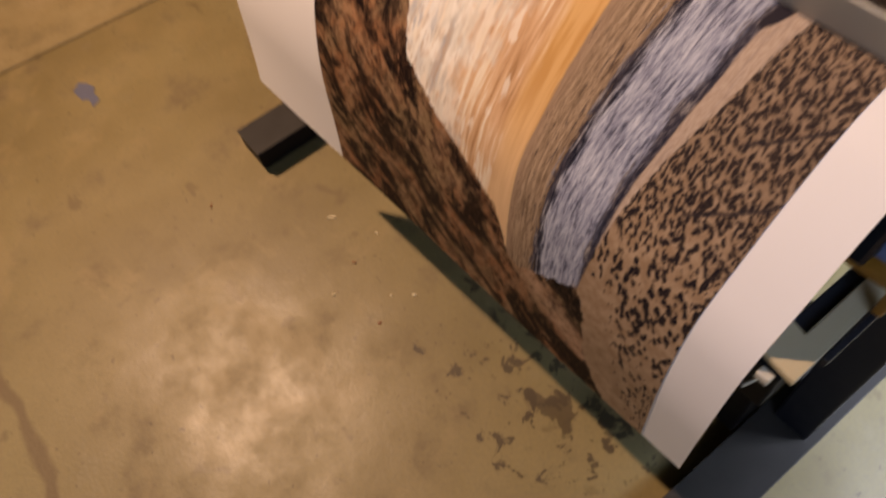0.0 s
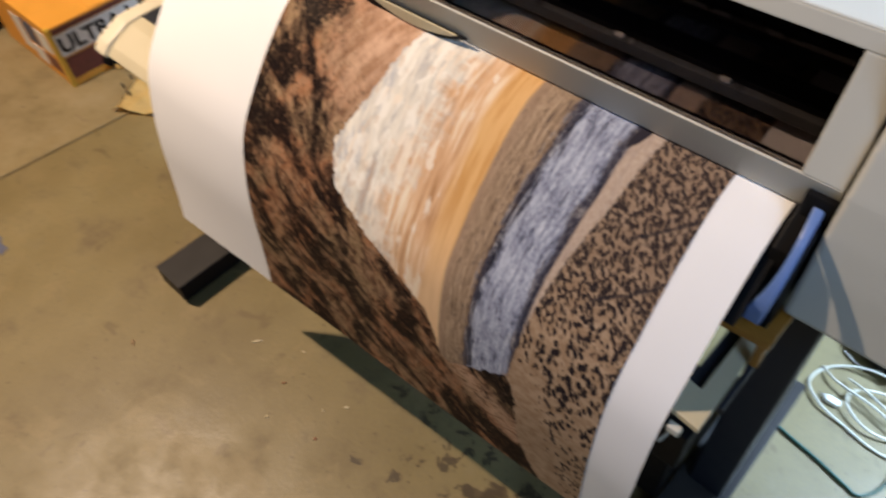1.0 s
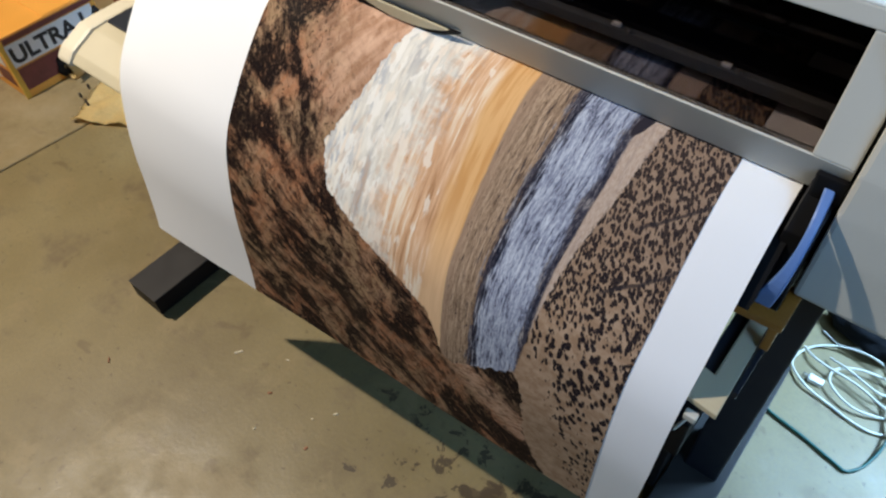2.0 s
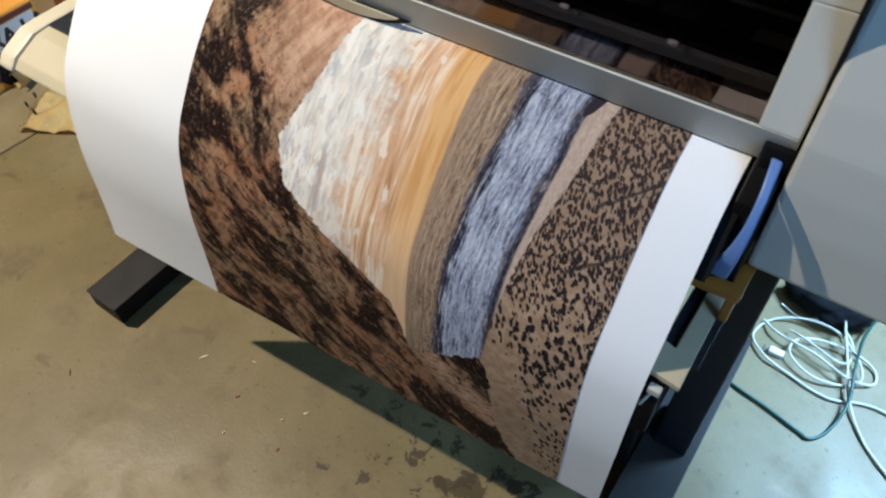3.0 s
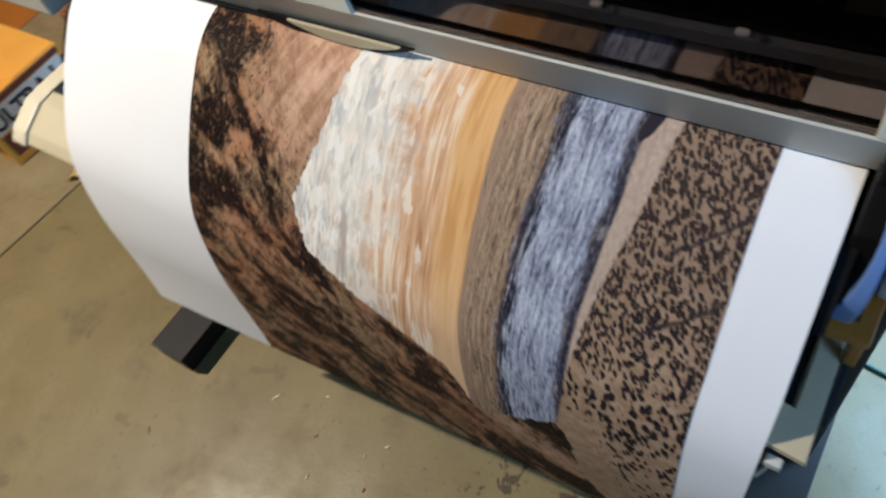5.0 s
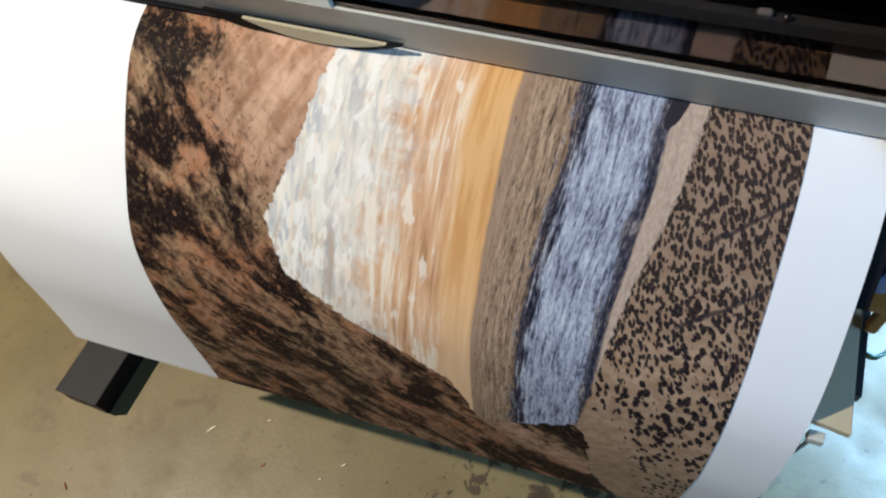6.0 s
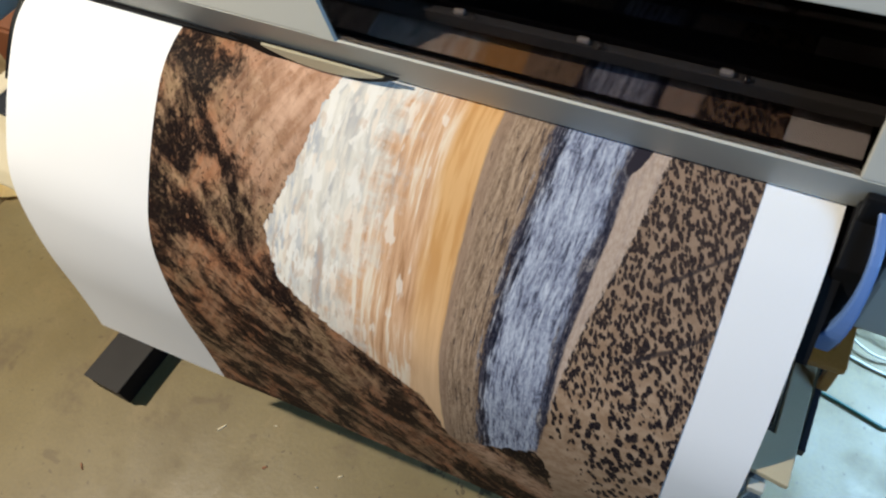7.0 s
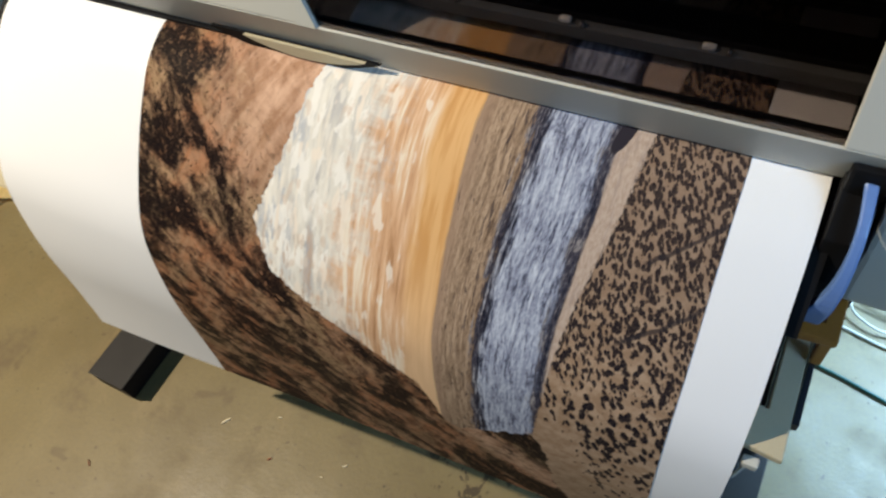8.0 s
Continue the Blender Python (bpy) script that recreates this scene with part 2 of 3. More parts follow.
    edge0 = add(add(x, add(mul(sub(fe, 0.5), 0.20), mul(sub(f2, 0.5), 0.12))), mul(v, 0.11))
    sky = k.mix(k.step(edge0, -0.485, -0.405), base, warm)
    sky = k.mix(mul(k.step(f3, 0.55, 0.64), 0.45), sky, (0.84, 0.76, 0.64))
    lens = k.noise(k.vec(add(x, mul(v, 0.06)), mul(v, 0.30)), 70, 2, 0.45, 0.2)
    sky = k.mix(mul(k.step(lens, 0.60, 0.66), mul(k.step(x, -0.36, -0.40), 0.75)), sky, (0.83, 0.74, 0.63))
    sky = k.mix(mul(k.step(lens, 0.38, 0.33), mul(k.step(x, -0.43, -0.455), 0.4)), sky, (0.55, 0.40, 0.29))
    band = k.mix(k.step(f3, 0.38, 0.62), (0.58, 0.31, 0.11), (0.70, 0.42, 0.18))
    band = k.mix(k.step(v, 0.16, 0.38, 0, 0.6), band, (0.80, 0.58, 0.38))
    sky = k.mix(k.step(add(x, mul(sub(f1, 0.5), 0.05)), -0.402, -0.372), sky, band)
    # plain, bank, salt flat and bank, all in lengthwise streaks
    q1 = k.vec(add(x, mul(v, 0.02)), mul(v, 0.10))
    q2 = k.vec(x, mul(v, 0.30))
    fg = k.noise(q1, 190, 5, 0.72)
    fn = k.noise(q2, 420, 3, 0.7)
    t = add(mul(fg, 0.68), mul(fn, 0.32))
    plain = k.ramp(t, [(0.37, (0.10, 0.065, 0.045)), (0.47, (0.26, 0.18, 0.12)), (0.60, (0.46, 0.335, 0.23))])
    plain = k.mix(k.step(x, -0.315, -0.338, 0, 0.75), plain, (0.33, 0.225, 0.155))
    dash = k.step(add(k.noise(k.vec(x, mul(v, 0.11)), 260, 3, 0.65), mul(sub(k.noise(p, 30, 3), 0.5), 0.25)), add(0.60, k.step(x, -0.33, -0.29, 0.05, -0.035)), add(0.655, k.step(x, -0.33, -0.29, 0.05, -0.035)))
    plain = k.mix(mul(dash, 0.85), plain, (0.045, 0.034, 0.038))
    flat = k.ramp(t, [(0.41, (0.075, 0.08, 0.115)), (0.475, (0.25, 0.27, 0.36)), (0.54, (0.40, 0.43, 0.52)), (0.64, (0.60, 0.63, 0.70))])
    bank = k.ramp(t, [(0.44, (0.012, 0.013, 0.024)), (0.53, (0.07, 0.065, 0.085)), (0.62, (0.33, 0.30, 0.29))])
    wave = mul(sub(k.noise(k.vec(x, mul(v, 0.5)), 26, 3), 0.5), 0.022)
    e1 = add(x, mul(sub(fg, 0.5), 0.010))
    e2 = add(add(x, wave), mul(sub(fg, 0.5), 0.050))
    land = k.mix(k.step(e1, -0.342, -0.338), sky, plain)
    land = k.mix(k.step(e2, -0.280, -0.276), land, bank)
    land = k.mix(k.step(e2, -0.270, -0.258), land, flat)
    land = k.mix(k.step(e2, -0.203, -0.197), land, bank)
    beige = k.mix(k.step(fn, 0.35, 0.68), (0.50, 0.395, 0.32), (0.40, 0.295, 0.225))
    beige = k.mix(mul(k.step(fg, 0.54, 0.60), 0.4), beige, (0.28, 0.22, 0.2))
    land = k.mix(k.step(add(e1, mul(wave, 0.35)), -0.189, -0.186), land, beige)
    # desert: sand under dark shrubs, fine and dense by the slot, larger and sparser below
    sn = k.noise(p, 60, 5, 0.65)
    sand = k.mix(k.step(sn, 0.35, 0.68), (0.31, 0.20, 0.122), (0.45, 0.315, 0.21))
    sand = k.mix(k.step(v, 0.34, 0.05, 0.0, 0.55), sand, (0.185, 0.128, 0.098))
    b1 = k.noise(k.vec(add(x, mul(v, -0.22)), mul(v, 0.40)), 380, 3, 0.6, 0.15)
    b2 = k.noise(k.vec(add(x, mul(v, -0.12)), mul(v, 0.33)), 270, 3, 0.55, 0.15)
    d2, c2 = k.cells(k.vec(add(x, mul(v, -0.15)), mul(v, 0.46)), 150)
    d1, c1 = k.cells(k.vec(add(x, mul(v, -0.25)), mul(v, 0.50)), 265)
    b2 = add(add(sub(0.985, mul(d2, 1.0)), mul(sub(b2, 0.5), 0.75)), mul(sub(c2, 0.5), 0.16))
    b1 = add(add(sub(1.03, mul(d1, 0.95)), mul(sub(b1, 0.5), 0.75)), mul(sub(c1, 0.5), 0.16))
    far = k.step(v, 0.18, 0.38)
    b = add(mul(b2, far), mul(b1, sub(1.0, far)))
    patch = k.noise(p, 22, 3, 0.6)
    bare = mul(k.step(v, 0.31, 0.41), k.step(add(x, mul(v, -0.18)), -0.195, -0.235))
    th = add(add(0.478, mul(sub(patch, 0.5), 0.22)), add(k.step(v, 0.22, 0.60, -0.015, 0.10), mul(bare, 0.45)))
    dark = mul(k.step(sub(b, th), 0.0, 0.09), k.step(v, 0.30, 0.05, 1.0, 0.93))
    ink = k.mix(k.step(grit, 0.4, 0.65), (0.009, 0.008, 0.013), (0.045, 0.032, 0.028))
    desert = k.mix(dark, sand, ink)
    # two wheel tracks across the shrubs
    for off, slope in ((0.175, 1.15), (0.09, 0.95)):
        d = k.math("ABSOLUTE", sub(add(v, mul(add(x, 0.09), slope)), add(off, mul(sub(patch, 0.5), 0.02))))
        desert = k.mix(mul(k.step(d, 0.0045, 0.002), mul(k.step(x, -0.135, -0.12), 0.8)), desert, (0.03, 0.025, 0.028))
    fore = mul(k.step(v, 0.402, 0.412), k.step(x, -0.21, -0.197))
    edge = k.math("MAXIMUM", k.step(add(add(x, mul(v, 0.10)), mul(sub(fn, 0.5), 0.012)), -0.158, -0.155), fore)
    land = k.mix(edge, land, desert)
    col = k.mix(inside, rock, land)
    # dark outcrop by the far bank
    ox, ov = k.math("DIVIDE", add(add(x, 0.184), mul(v, 0.25)), 0.0085), k.math("DIVIDE", sub(v, 0.002), 0.030)
    o = add(add(mul(ox, ox), mul(ov, ov)), mul(fg, 1.2))
    col = k.mix(k.step(o, 1.7, 1.45), col, (0.03, 0.026, 0.034))
    k.put(k.bsdf.inputs["Base Color"], col)
    k.bsdf.inputs["Roughness"].default_value = 0.5
    k.bsdf.inputs["Specular IOR Level"].default_value = 0.02
    k.bump(k.noise(p, 900, 2), 0.03, 0.0005)
    return k.m


M_FLOOR = concrete()
M_PRINT = print_ink()
M_PAPER = mat("white_photo_paper", (0.86, 0.86, 0.87), 0.55, vary=0.012, scale=6, bump=0.02, fine=600, spec=0.25)
M_CASE = mat("grey_beige_plastic", (0.515, 0.508, 0.455), 0.5, vary=0.03, scale=9, bump=0.08, fine=900)
M_BEIGE = mat("cream_plastic", (0.50, 0.44, 0.30), 0.5, vary=0.05, scale=14, bump=0.05, fine=700)
M_CREAMP = mat("pale_cream_plastic", (0.62, 0.56, 0.42), 0.5, vary=0.05, scale=14, bump=0.05, fine=700)
# black plastic parts, and the dark put into gaps and behind the roller bar
M_BLACK = mat("black_plastic_and_gaps", (0.007, 0.007, 0.008), 0.5, vary=0.15, scale=25, bump=0.05, fine=800, spec=0.12)
M_INNER = mat("dark_inside", (0.006, 0.006, 0.006), 0.6, vary=0.2, spec=0.2)
M_STEEL = mat("painted_dark_steel", (0.020, 0.023, 0.031), 0.45, vary=0.15, scale=20, bump=0.05, fine=500, spec=0.2)
M_GREY = mat("grey_painted_steel", (0.036, 0.033, 0.031), 0.5, vary=0.14, scale=22, bump=0.06, fine=600, spec=0.15)
M_BLUE = mat("blue_plastic", (0.13, 0.23, 0.52), 0.38, vary=0.06, scale=30, bump=0.02)
M_AMBER = mat("amber_plastic", (0.30, 0.125, 0.018), 0.4, vary=0.12, scale=30)
M_RAIL = mat("bright_rail", (0.45, 0.45, 0.47), 0.28, metal=1.0, vary=0.1, scale=40)
M_BARG = mat("grey_metal_bar", (0.12, 0.125, 0.13), 0.45, vary=0.1, scale=30)
M_ORANGE = mat("orange_carton", (0.80, 0.36, 0.05), 0.55, vary=0.1, scale=12, bump=0.05)
M_YELLOW = mat("yellow_carton_edge", (0.78, 0.47, 0.06), 0.55, vary=0.1, scale=12)
M_LABELW = mat("white_label", (0.78, 0.76, 0.72), 0.5, vary=0.06, scale=20)
M_LABELR = mat("dark_red_label", (0.17, 0.045, 0.035), 0.5, vary=0.3, scale=25)
M_TEXT = mat("black_ink", (0.02, 0.02, 0.022), 0.5, vary=0.1)
M_VAC = mat("orange_plastic", (0.82, 0.22, 0.018), 0.38, vary=0.06, scale=8)
M_CREAM = mat("yellow_paper", (0.80, 0.62, 0.27), 0.65, vary=0.1, scale=16, bump=0.2, fine=120)
M_BROWN = mat("brown_carton", (0.25, 0.095, 0.04), 0.7, vary=0.15, scale=10)
M_CABLEW = mat("white_cable", (0.60, 0.57, 0.47), 0.45, vary=0.05, scale=30)
M_CABLEG = mat("green_cable", (0.015, 0.07, 0.05), 0.4, vary=0.1, scale=30)
M_BAG = mat("black_fabric", (0.009, 0.009, 0.010), 0.8, vary=0.3, scale=30, bump=0.3, fine=150, spec=0.1)
M_WALL = mat("painted_wall", (0.12, 0.11, 0.10), 0.8, vary=0.08, scale=2.5, bump=0.1)
M_CHIP = mat("pale_wood_chip", (0.72, 0.62, 0.42), 0.7, vary=0.1)
M_TAPE = mat("blue_grey_tape", (0.085, 0.095, 0.15), 0.6, vary=0.15, scale=40)


def glass():
    k = Nodes("smoked_window")
    k.bsdf.inputs["Base Color"].default_value = (0.155, 0.132, 0.124, 1)
    k.bsdf.inputs["Transmission Weight"].default_value = 1.0
    k.bsdf.inputs["Roughness"].default_value = 0.03
    k.bsdf.inputs["IOR"].default_value = 1.45
    return k.m


M_GLASS = glass()


# ---- makers ----
def mesh_ob(name, bm, material, parent=None, label="", smooth=False):
    me = bpy.data.meshes.new(name)
    bm.to_mesh(me)
    bm.free()
    me.materials.append(material)
    if smooth:
        for f in me.polygons:
            f.use_smooth = True
    ob = new(name, me)
    if parent:
        ob.parent = parent
    if label:
        ob["label"] = label
    return ob


def part(name, bm, material, parent, label="", smooth=False):
    return mesh_ob(name, bm, material, parent, label, smooth)


def thing(name, label, category, at=(0, 0, 0), group="", kind=""):
    ob = new(name)
    ob.location = at
    ob.empty_display_size = 0.05
    return tagged(ob, label, category, group, kind)


def box(x0, x1, y0, y1, z0, z1, bevel=0.003, seg=2, bm=None):
    bm = bm or bmesh.new()
    r = bmesh.ops.create_cube(bm, size=1)
    m = Matrix.Translation(((x0 + x1) / 2, (y0 + y1) / 2, (z0 + z1) / 2)) @ Matrix.Diagonal((x1 - x0, y1 - y0, z1 - z0, 1))
    bmesh.ops.transform(bm, matrix=m, verts=r["verts"])
    if bevel:
        es = list({e for w in r["verts"] for e in w.link_edges})
        bmesh.ops.bevel(bm, geom=es, offset=bevel, segments=seg, affect="EDGES", profile=0.6)
    return bm


def rod(a, b, r, n=20, bm=None, r2=None):
    bm = bm or bmesh.new()
    a, b = Vector(a), Vector(b)
    q = (b - a).to_track_quat("Z", "Y").to_matrix().to_4x4()
    bmesh.ops.create_cone(bm, cap_ends=True, segments=n, radius1=r, radius2=r if r2 is None else r2, depth=(b - a).length, matrix=Matrix.Translation((a + b) / 2) @ q)
    return bm


def prism(outline, x0, x1, bevel=0.0, bm=None):
    """An outline of (y, z) drawn out along x."""
    bm = bm or bmesh.new()
    lo = [bm.verts.new((x0, y, z)) for y, z in outline]
    hi = [bm.verts.new((x1, y, z)) for y, z in outline]
    n = len(outline)
    bm.faces.new(lo)
    bm.faces.new(hi[::-1])
    for i in range(n):
        j = (i + 1) % n
        bm.faces.new((lo[j], lo[i], hi[i], hi[j]))
    bmesh.ops.recalc_face_normals(bm, faces=bm.faces)
    if bevel:
        bmesh.ops.bevel(bm, geom=list(bm.edges), offset=bevel, segments=2, affect="EDGES", profile=0.6)
    return bm


def plate(outline, axis, at, thick, bevel=0.0):
    """A flat plate: an outline in the two other axes, thick along axis."""
    bm = bmesh.new()
    put = {"x": lambda a, b, c: (c, a, b), "y": lambda a, b, c: (a, c, b), "z": lambda a, b, c: (a, b, c)}[axis]
    lo = [bm.verts.new(put(a, b, at)) for a, b in outline]
    hi = [bm.verts.new(put(a, b, at + thick)) for a, b in outline]
    n = len(outline)
    bm.faces.new(lo)
    bm.faces.new(hi[::-1])
    for i in range(n):
        j = (i + 1) % n
        bm.faces.new((lo[j], lo[i], hi[i], hi[j]))
    bmesh.ops.recalc_face_normals(bm, faces=bm.faces)
    if bevel:
        bmesh.ops.bevel(bm, geom=list(bm.edges), offset=bevel, segments=2, affect="EDGES", profile=0.6)
    return bm


def smooth_line(points, n):
    """A Catmull-Rom line through the points, as n even steps of arc length."""
    P = [Vector(q) for q in points]
    P = [P[0] * 2 - P[1]] + P + [P[-1] * 2 - P[-2]]
    raw = []
    for i in range(1, len(P) - 2):
        for j in range(24):
            t = j / 24
            a, b, c, d = P[i - 1:i + 3]
            raw.append(0.5 * ((2 * b) + (c - a) * t + (2 * a - 5 * b + 4 * c - d) * t * t + (3 * b - a - 3 * c + d) * t ** 3))
    raw.append(P[-2])
    acc = [0.0]
    for a, b in zip(raw, raw[1:]):
        acc.append(acc[-1] + (b - a).length)
    out = []
    for k in range(n + 1):
        s = acc[-1] * k / n
        i = max(j for j in range(len(acc)) if acc[j] <= s + 1e-9)
        i = min(i, len(raw) - 2)
        f = (s - acc[i]) / max(acc[i + 1] - acc[i], 1e-9)
        out.append((raw[i].lerp(raw[i + 1], f), s))
    return out


def cable(name, points, r, material, parent=None):
    cu = bpy.data.curves.new(name, "CURVE")
    cu.dimensions, cu.bevel_depth, cu.bevel_resolution = "3D", r, 3
    sp = cu.splines.new("POLY")
    line = smooth_line(points, len(points) * 8)
    sp.points.add(len(line) - 1)
    for q, (w, _) in zip(sp.points, line):
        q.co = (*w, 1)
    cu.materials.append(material)
    ob = new(name, cu)
    if parent:
        ob.parent = parent
    return ob


# ---- room ----
JOINT = lambda y: -2.064 + 0.085 * (y + 0.02)
fl = bmesh.new()
for side, xe in ((-1, -7.0), (1, 6.0)):
    slab = prism([(-6, -0.12), (5, -0.12), (5, 0), (-6, 0)], 0, 1)
    for q in slab.verts:
        q.co.x = xe if (q.co.x < 0.5) == (side < 0) else JOINT(q.co.y) + side * 0.004
    edges = [e for e in slab.edges if all(abs(q.co.z) < 1e-6 and abs(q.co.x - xe) > 0.01 for q in e.verts)]
    bmesh.ops.bevel(slab, geom=edges, offset=0.003, segments=1, affect="EDGES")
    me = bpy.data.meshes.new("slab")
    slab.to_mesh(me)
    fl.from_mesh(me)
    bpy.data.meshes.remove(me)
    slab.free()
bed = prism([(-6, -0.12), (5, -0.12), (5, -0.012), (-6, -0.012)], 0, 1)
for q in bed.verts:
    q.co.x = JOINT(q.co.y) + (0.004 if q.co.x > 0.5 else -0.004)
me = bpy.data.meshes.new("bed")
bed.to_mesh(me)
fl.from_mesh(me)
bpy.data.meshes.remove(me)
bed.free()
tagged(mesh_ob("floor", fl, M_FLOOR), "stained tan concrete garage floor with a saw-cut joint", "floor", kind="structure")
for nm, b in (("wall_north", (-7, 6, 5, 5.15, 0, 6)), ("wall_south", (-7, 6, -6.15, -6, 0, 6)), ("wall_west", (-7.15, -7, -6.15, 5.15, 0, 6)), ("wall_east", (6, 6.15, -6.15, 5.15, 0, 6))):
    tagged(mesh_ob(nm, box(*b, 0), M_WALL), "plain painted garage wall", "wall", kind="structure")
tagged(mesh_ob("ceiling", box(-7.15, 6.15, -6.15, 5.15, 6, 6.12, 0), M_WALL), "plain painted garage ceiling", "ceiling", kind="structure")

# ---- printer ----
printer = thing("large_format_printer", "grey-beige wide-format inkjet printer with a smoked window", "printer", (-0.5, 0.2, 0.8))


def pp(name, bm, material, label="", parent=None, smooth=False):
    ob = part(name, bm, material, parent or printer, label, smooth)
    if ob.parent == printer:
        ob.matrix_parent_inverse = Matrix.Translation((0.5, -0.2, -0.8))
    return ob


# front cover: a leaning panel round the window
CX0, CX1, WX0, WX1 = -1.30, 0.044, -0.560, 0.0
CZ0, CZ1, WZ0, WZ1 = 0.957, 1.21, 1.007, 1.131
LEANY = lambda z: -0.020 + (z - 1.007) * 0.34
TH = 0.012


def panel(x0, x1, z0, z1, bevel=0.002):
    return prism([(LEANY(z0), z0), (LEANY(z1), z1), (LEANY(z1) + TH, z1), (LEANY(z0) + TH, z0)], x0, x1, bevel)


pp("cover_lower_rail", prism([(0.000, 0.9515), (LEANY(WZ0), WZ0), (LEANY(WZ0) + TH, WZ0), (0.012, 0.9515)], CX0, CX1, 0.0015), M_CASE)
pp("cover_right_stile", panel(WX1, CX1, WZ0 + 0.0005, WZ1), M_CASE)
pp("cover_left_panel", panel(CX0, WX0, WZ0 + 0.0005, WZ1), M_CASE)
pp("cover_upper_rail", panel(CX0, CX1, WZ1 + 0.0005, 1.15), M_CASE)
top = prism([(LEANY(1.15) , 1.151), (LEANY(1.15) + 0.06, 1.175), (0.55, 1.175), (0.55, 1.13), (LEANY(1.15) + TH, 1.13)], CX0, CX1, 0.003)
pp("top_cover", top, M_CASE)
w = plate([(WX0, WZ0), (WX0 + 0.03, WZ0 - 0.0), (WX1, WZ0), (WX1, WZ1), (WX0, WZ1)], "y", 0, 0.003)
for q in w.verts:
    q.co.y += LEANY(q.co.z) + 0.004
pane = pp("window_pane", w, M_GLASS, "smoked glossy window pane")
pane.visible_shadow = False
# black strip put in for the shade of the gap under the cover
pp("cover_gap_dark", box(-1.06, -0.66, -0.006, 0.004, 0.9475, 0.9512, 0.001), M_BLACK)
corner = plate([(WX0 - 0.001, WZ0), (WX0 + 0.028, WZ0), (WX0 - 0.001, WZ0 + 0.05)], "y", 0, 0.006)
for q in corner.verts:
    q.co.y += LEANY(q.co.z) - 0.001
pp("window_corner", corner, M_CASE)
# inside: back wall, rails, carriage parts
pp("inside_back", box(CX0, CX1, 0.20, 0.21, 0.96, 1.13, 0), M_INNER)
pp("inside_floor", prism([(0.014, 0.945), (0.014, 0.935), (0.2, 0.97), (0.2, 0.978)], CX0, CX1), M_INNER)
pp("carriage_rail", rod((CX0, 0.15, 1.085), (CX1, 0.15, 1.085), 0.009), M_RAIL, smooth=True)
for yy, zz, hh in ((0.120, 1.030, 0.006), (0.140, 1.048, 0.004), (0.165, 1.062, 0.006), (0.185, 1.100, 0.008)):
    pp("guide_bar", box(CX0, CX1, yy, yy + 0.006, zz, zz + hh, 0.001), M_STEEL)
pp("encoder_strip", box(CX0, CX1, 0.118, 0.119, 1.050, 1.056, 0), M_RAIL)
roller_bar = pp("pinch_roller_bar", box(CX0, CX1, 0.064, 0.076, 0.990, 1.006, 0.002), M_BARG, "grey bar across the paper path")
# black block added behind the bar to darken the paper path beyond
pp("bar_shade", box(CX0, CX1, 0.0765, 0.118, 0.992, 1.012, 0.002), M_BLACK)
pp("platen_groove", box(CX0, CX1, 0.036, 0.040, 0.9665, 0.9705, 0), M_BLACK)
for xr in (-0.43, -0.285, -0.14):
    pp("bar_fitting", box(xr, xr + 0.013, 0.0655, 0.073, 1.0062, 1.011, 0.002), M_LABELW, "small white clip", roller_bar)
    pp("bar_screw", rod((xr + 0.026, 0.066, 1.0062), (xr + 0.026, 0.066, 1.011), 0.003, 10), M_RAIL, "", roller_bar, True)
# right housing
hs = prism([(-0.042, 0.829), (-0.040, 0.91), (-0.036, 0.96), (-0.029, 1.01), (-0.014, 1.06), (0.008, 1.115), (0.035, 1.165), (0.09, 1.178), (0.55, 1.178), (0.55, 0.823)], 0.048, 0.52, 0.006)
pp("right_housing", hs, M_CASE, smooth=False)
pp("housing_gap", box(0.0435, 0.0485, 0.0, 0.5, 0.83, 1.16, 0), M_INNER)
pp("left_housing", prism([(-0.020, 0.823), (-0.018, 1.02), (0.035, 1.165), (0.09, 1.178), (0.55, 1.178), (0.55, 0.823)], -1.62, -1.304, 0.006), M_CASE)
pp("rear_body", box(-1.30, 0.044, 0.215, 0.55, 0.80, 1.129, 0.004), M_CASE)
pp("under_body", box(-1.30, 0.044, 0.06, 0.212, 0.74, 0.935, 0.004), M_INNER)
# cream grip under the cover; the gap's shade behind it is a black plate
def lens(x0, x1, z, sag):
    low = [(x0 + (x1 - x0) * t / 24, z - sag * math.sin(math.pi * t / 24) ** 0.8) for t in range(1, 24)]
    return [(x0, z), *low, (x1, z)]


pp("grip_lip", plate(lens(-0.660, -0.484, 0.965, 0.016), "y", -0.0150, 0.004), M_BEIGE, "cream curved grip below the cover")
pp("grip_gap_dark", plate(lens(-0.715, -0.466, 0.964, 0.0255), "y", -0.0108, 0.004), M_BLACK)

# ---- paper ----
TURN = (0.165, 0.743, 0.881, 1.013, 1.390, 1.500, 1.634, 1.636, 1.630)  # slope of the sheet from the slot to its end
TWIST = (-0.013, -0.072, -0.106, -0.180)  # by how much the slope grows across the sheet
SIDE = (0.0, 0.0058, 0.0064, 0.0016)  # sideways drift
SHEET_LEN = 0.6756
PL, PR = -1.0975, 0.0036


def between(values, t):
    a = min(max(t, 0.0), 1.0) * (len(values) - 1)
    i = min(int(a), len(values) - 2)
    return values[i] + (values[i + 1] - values[i]) * (a - i)


def smoothstep(a, b, t):
    t = min(max((t - a) / (b - a), 0.0), 1.0)
    return t * t * (3 - 2 * t)


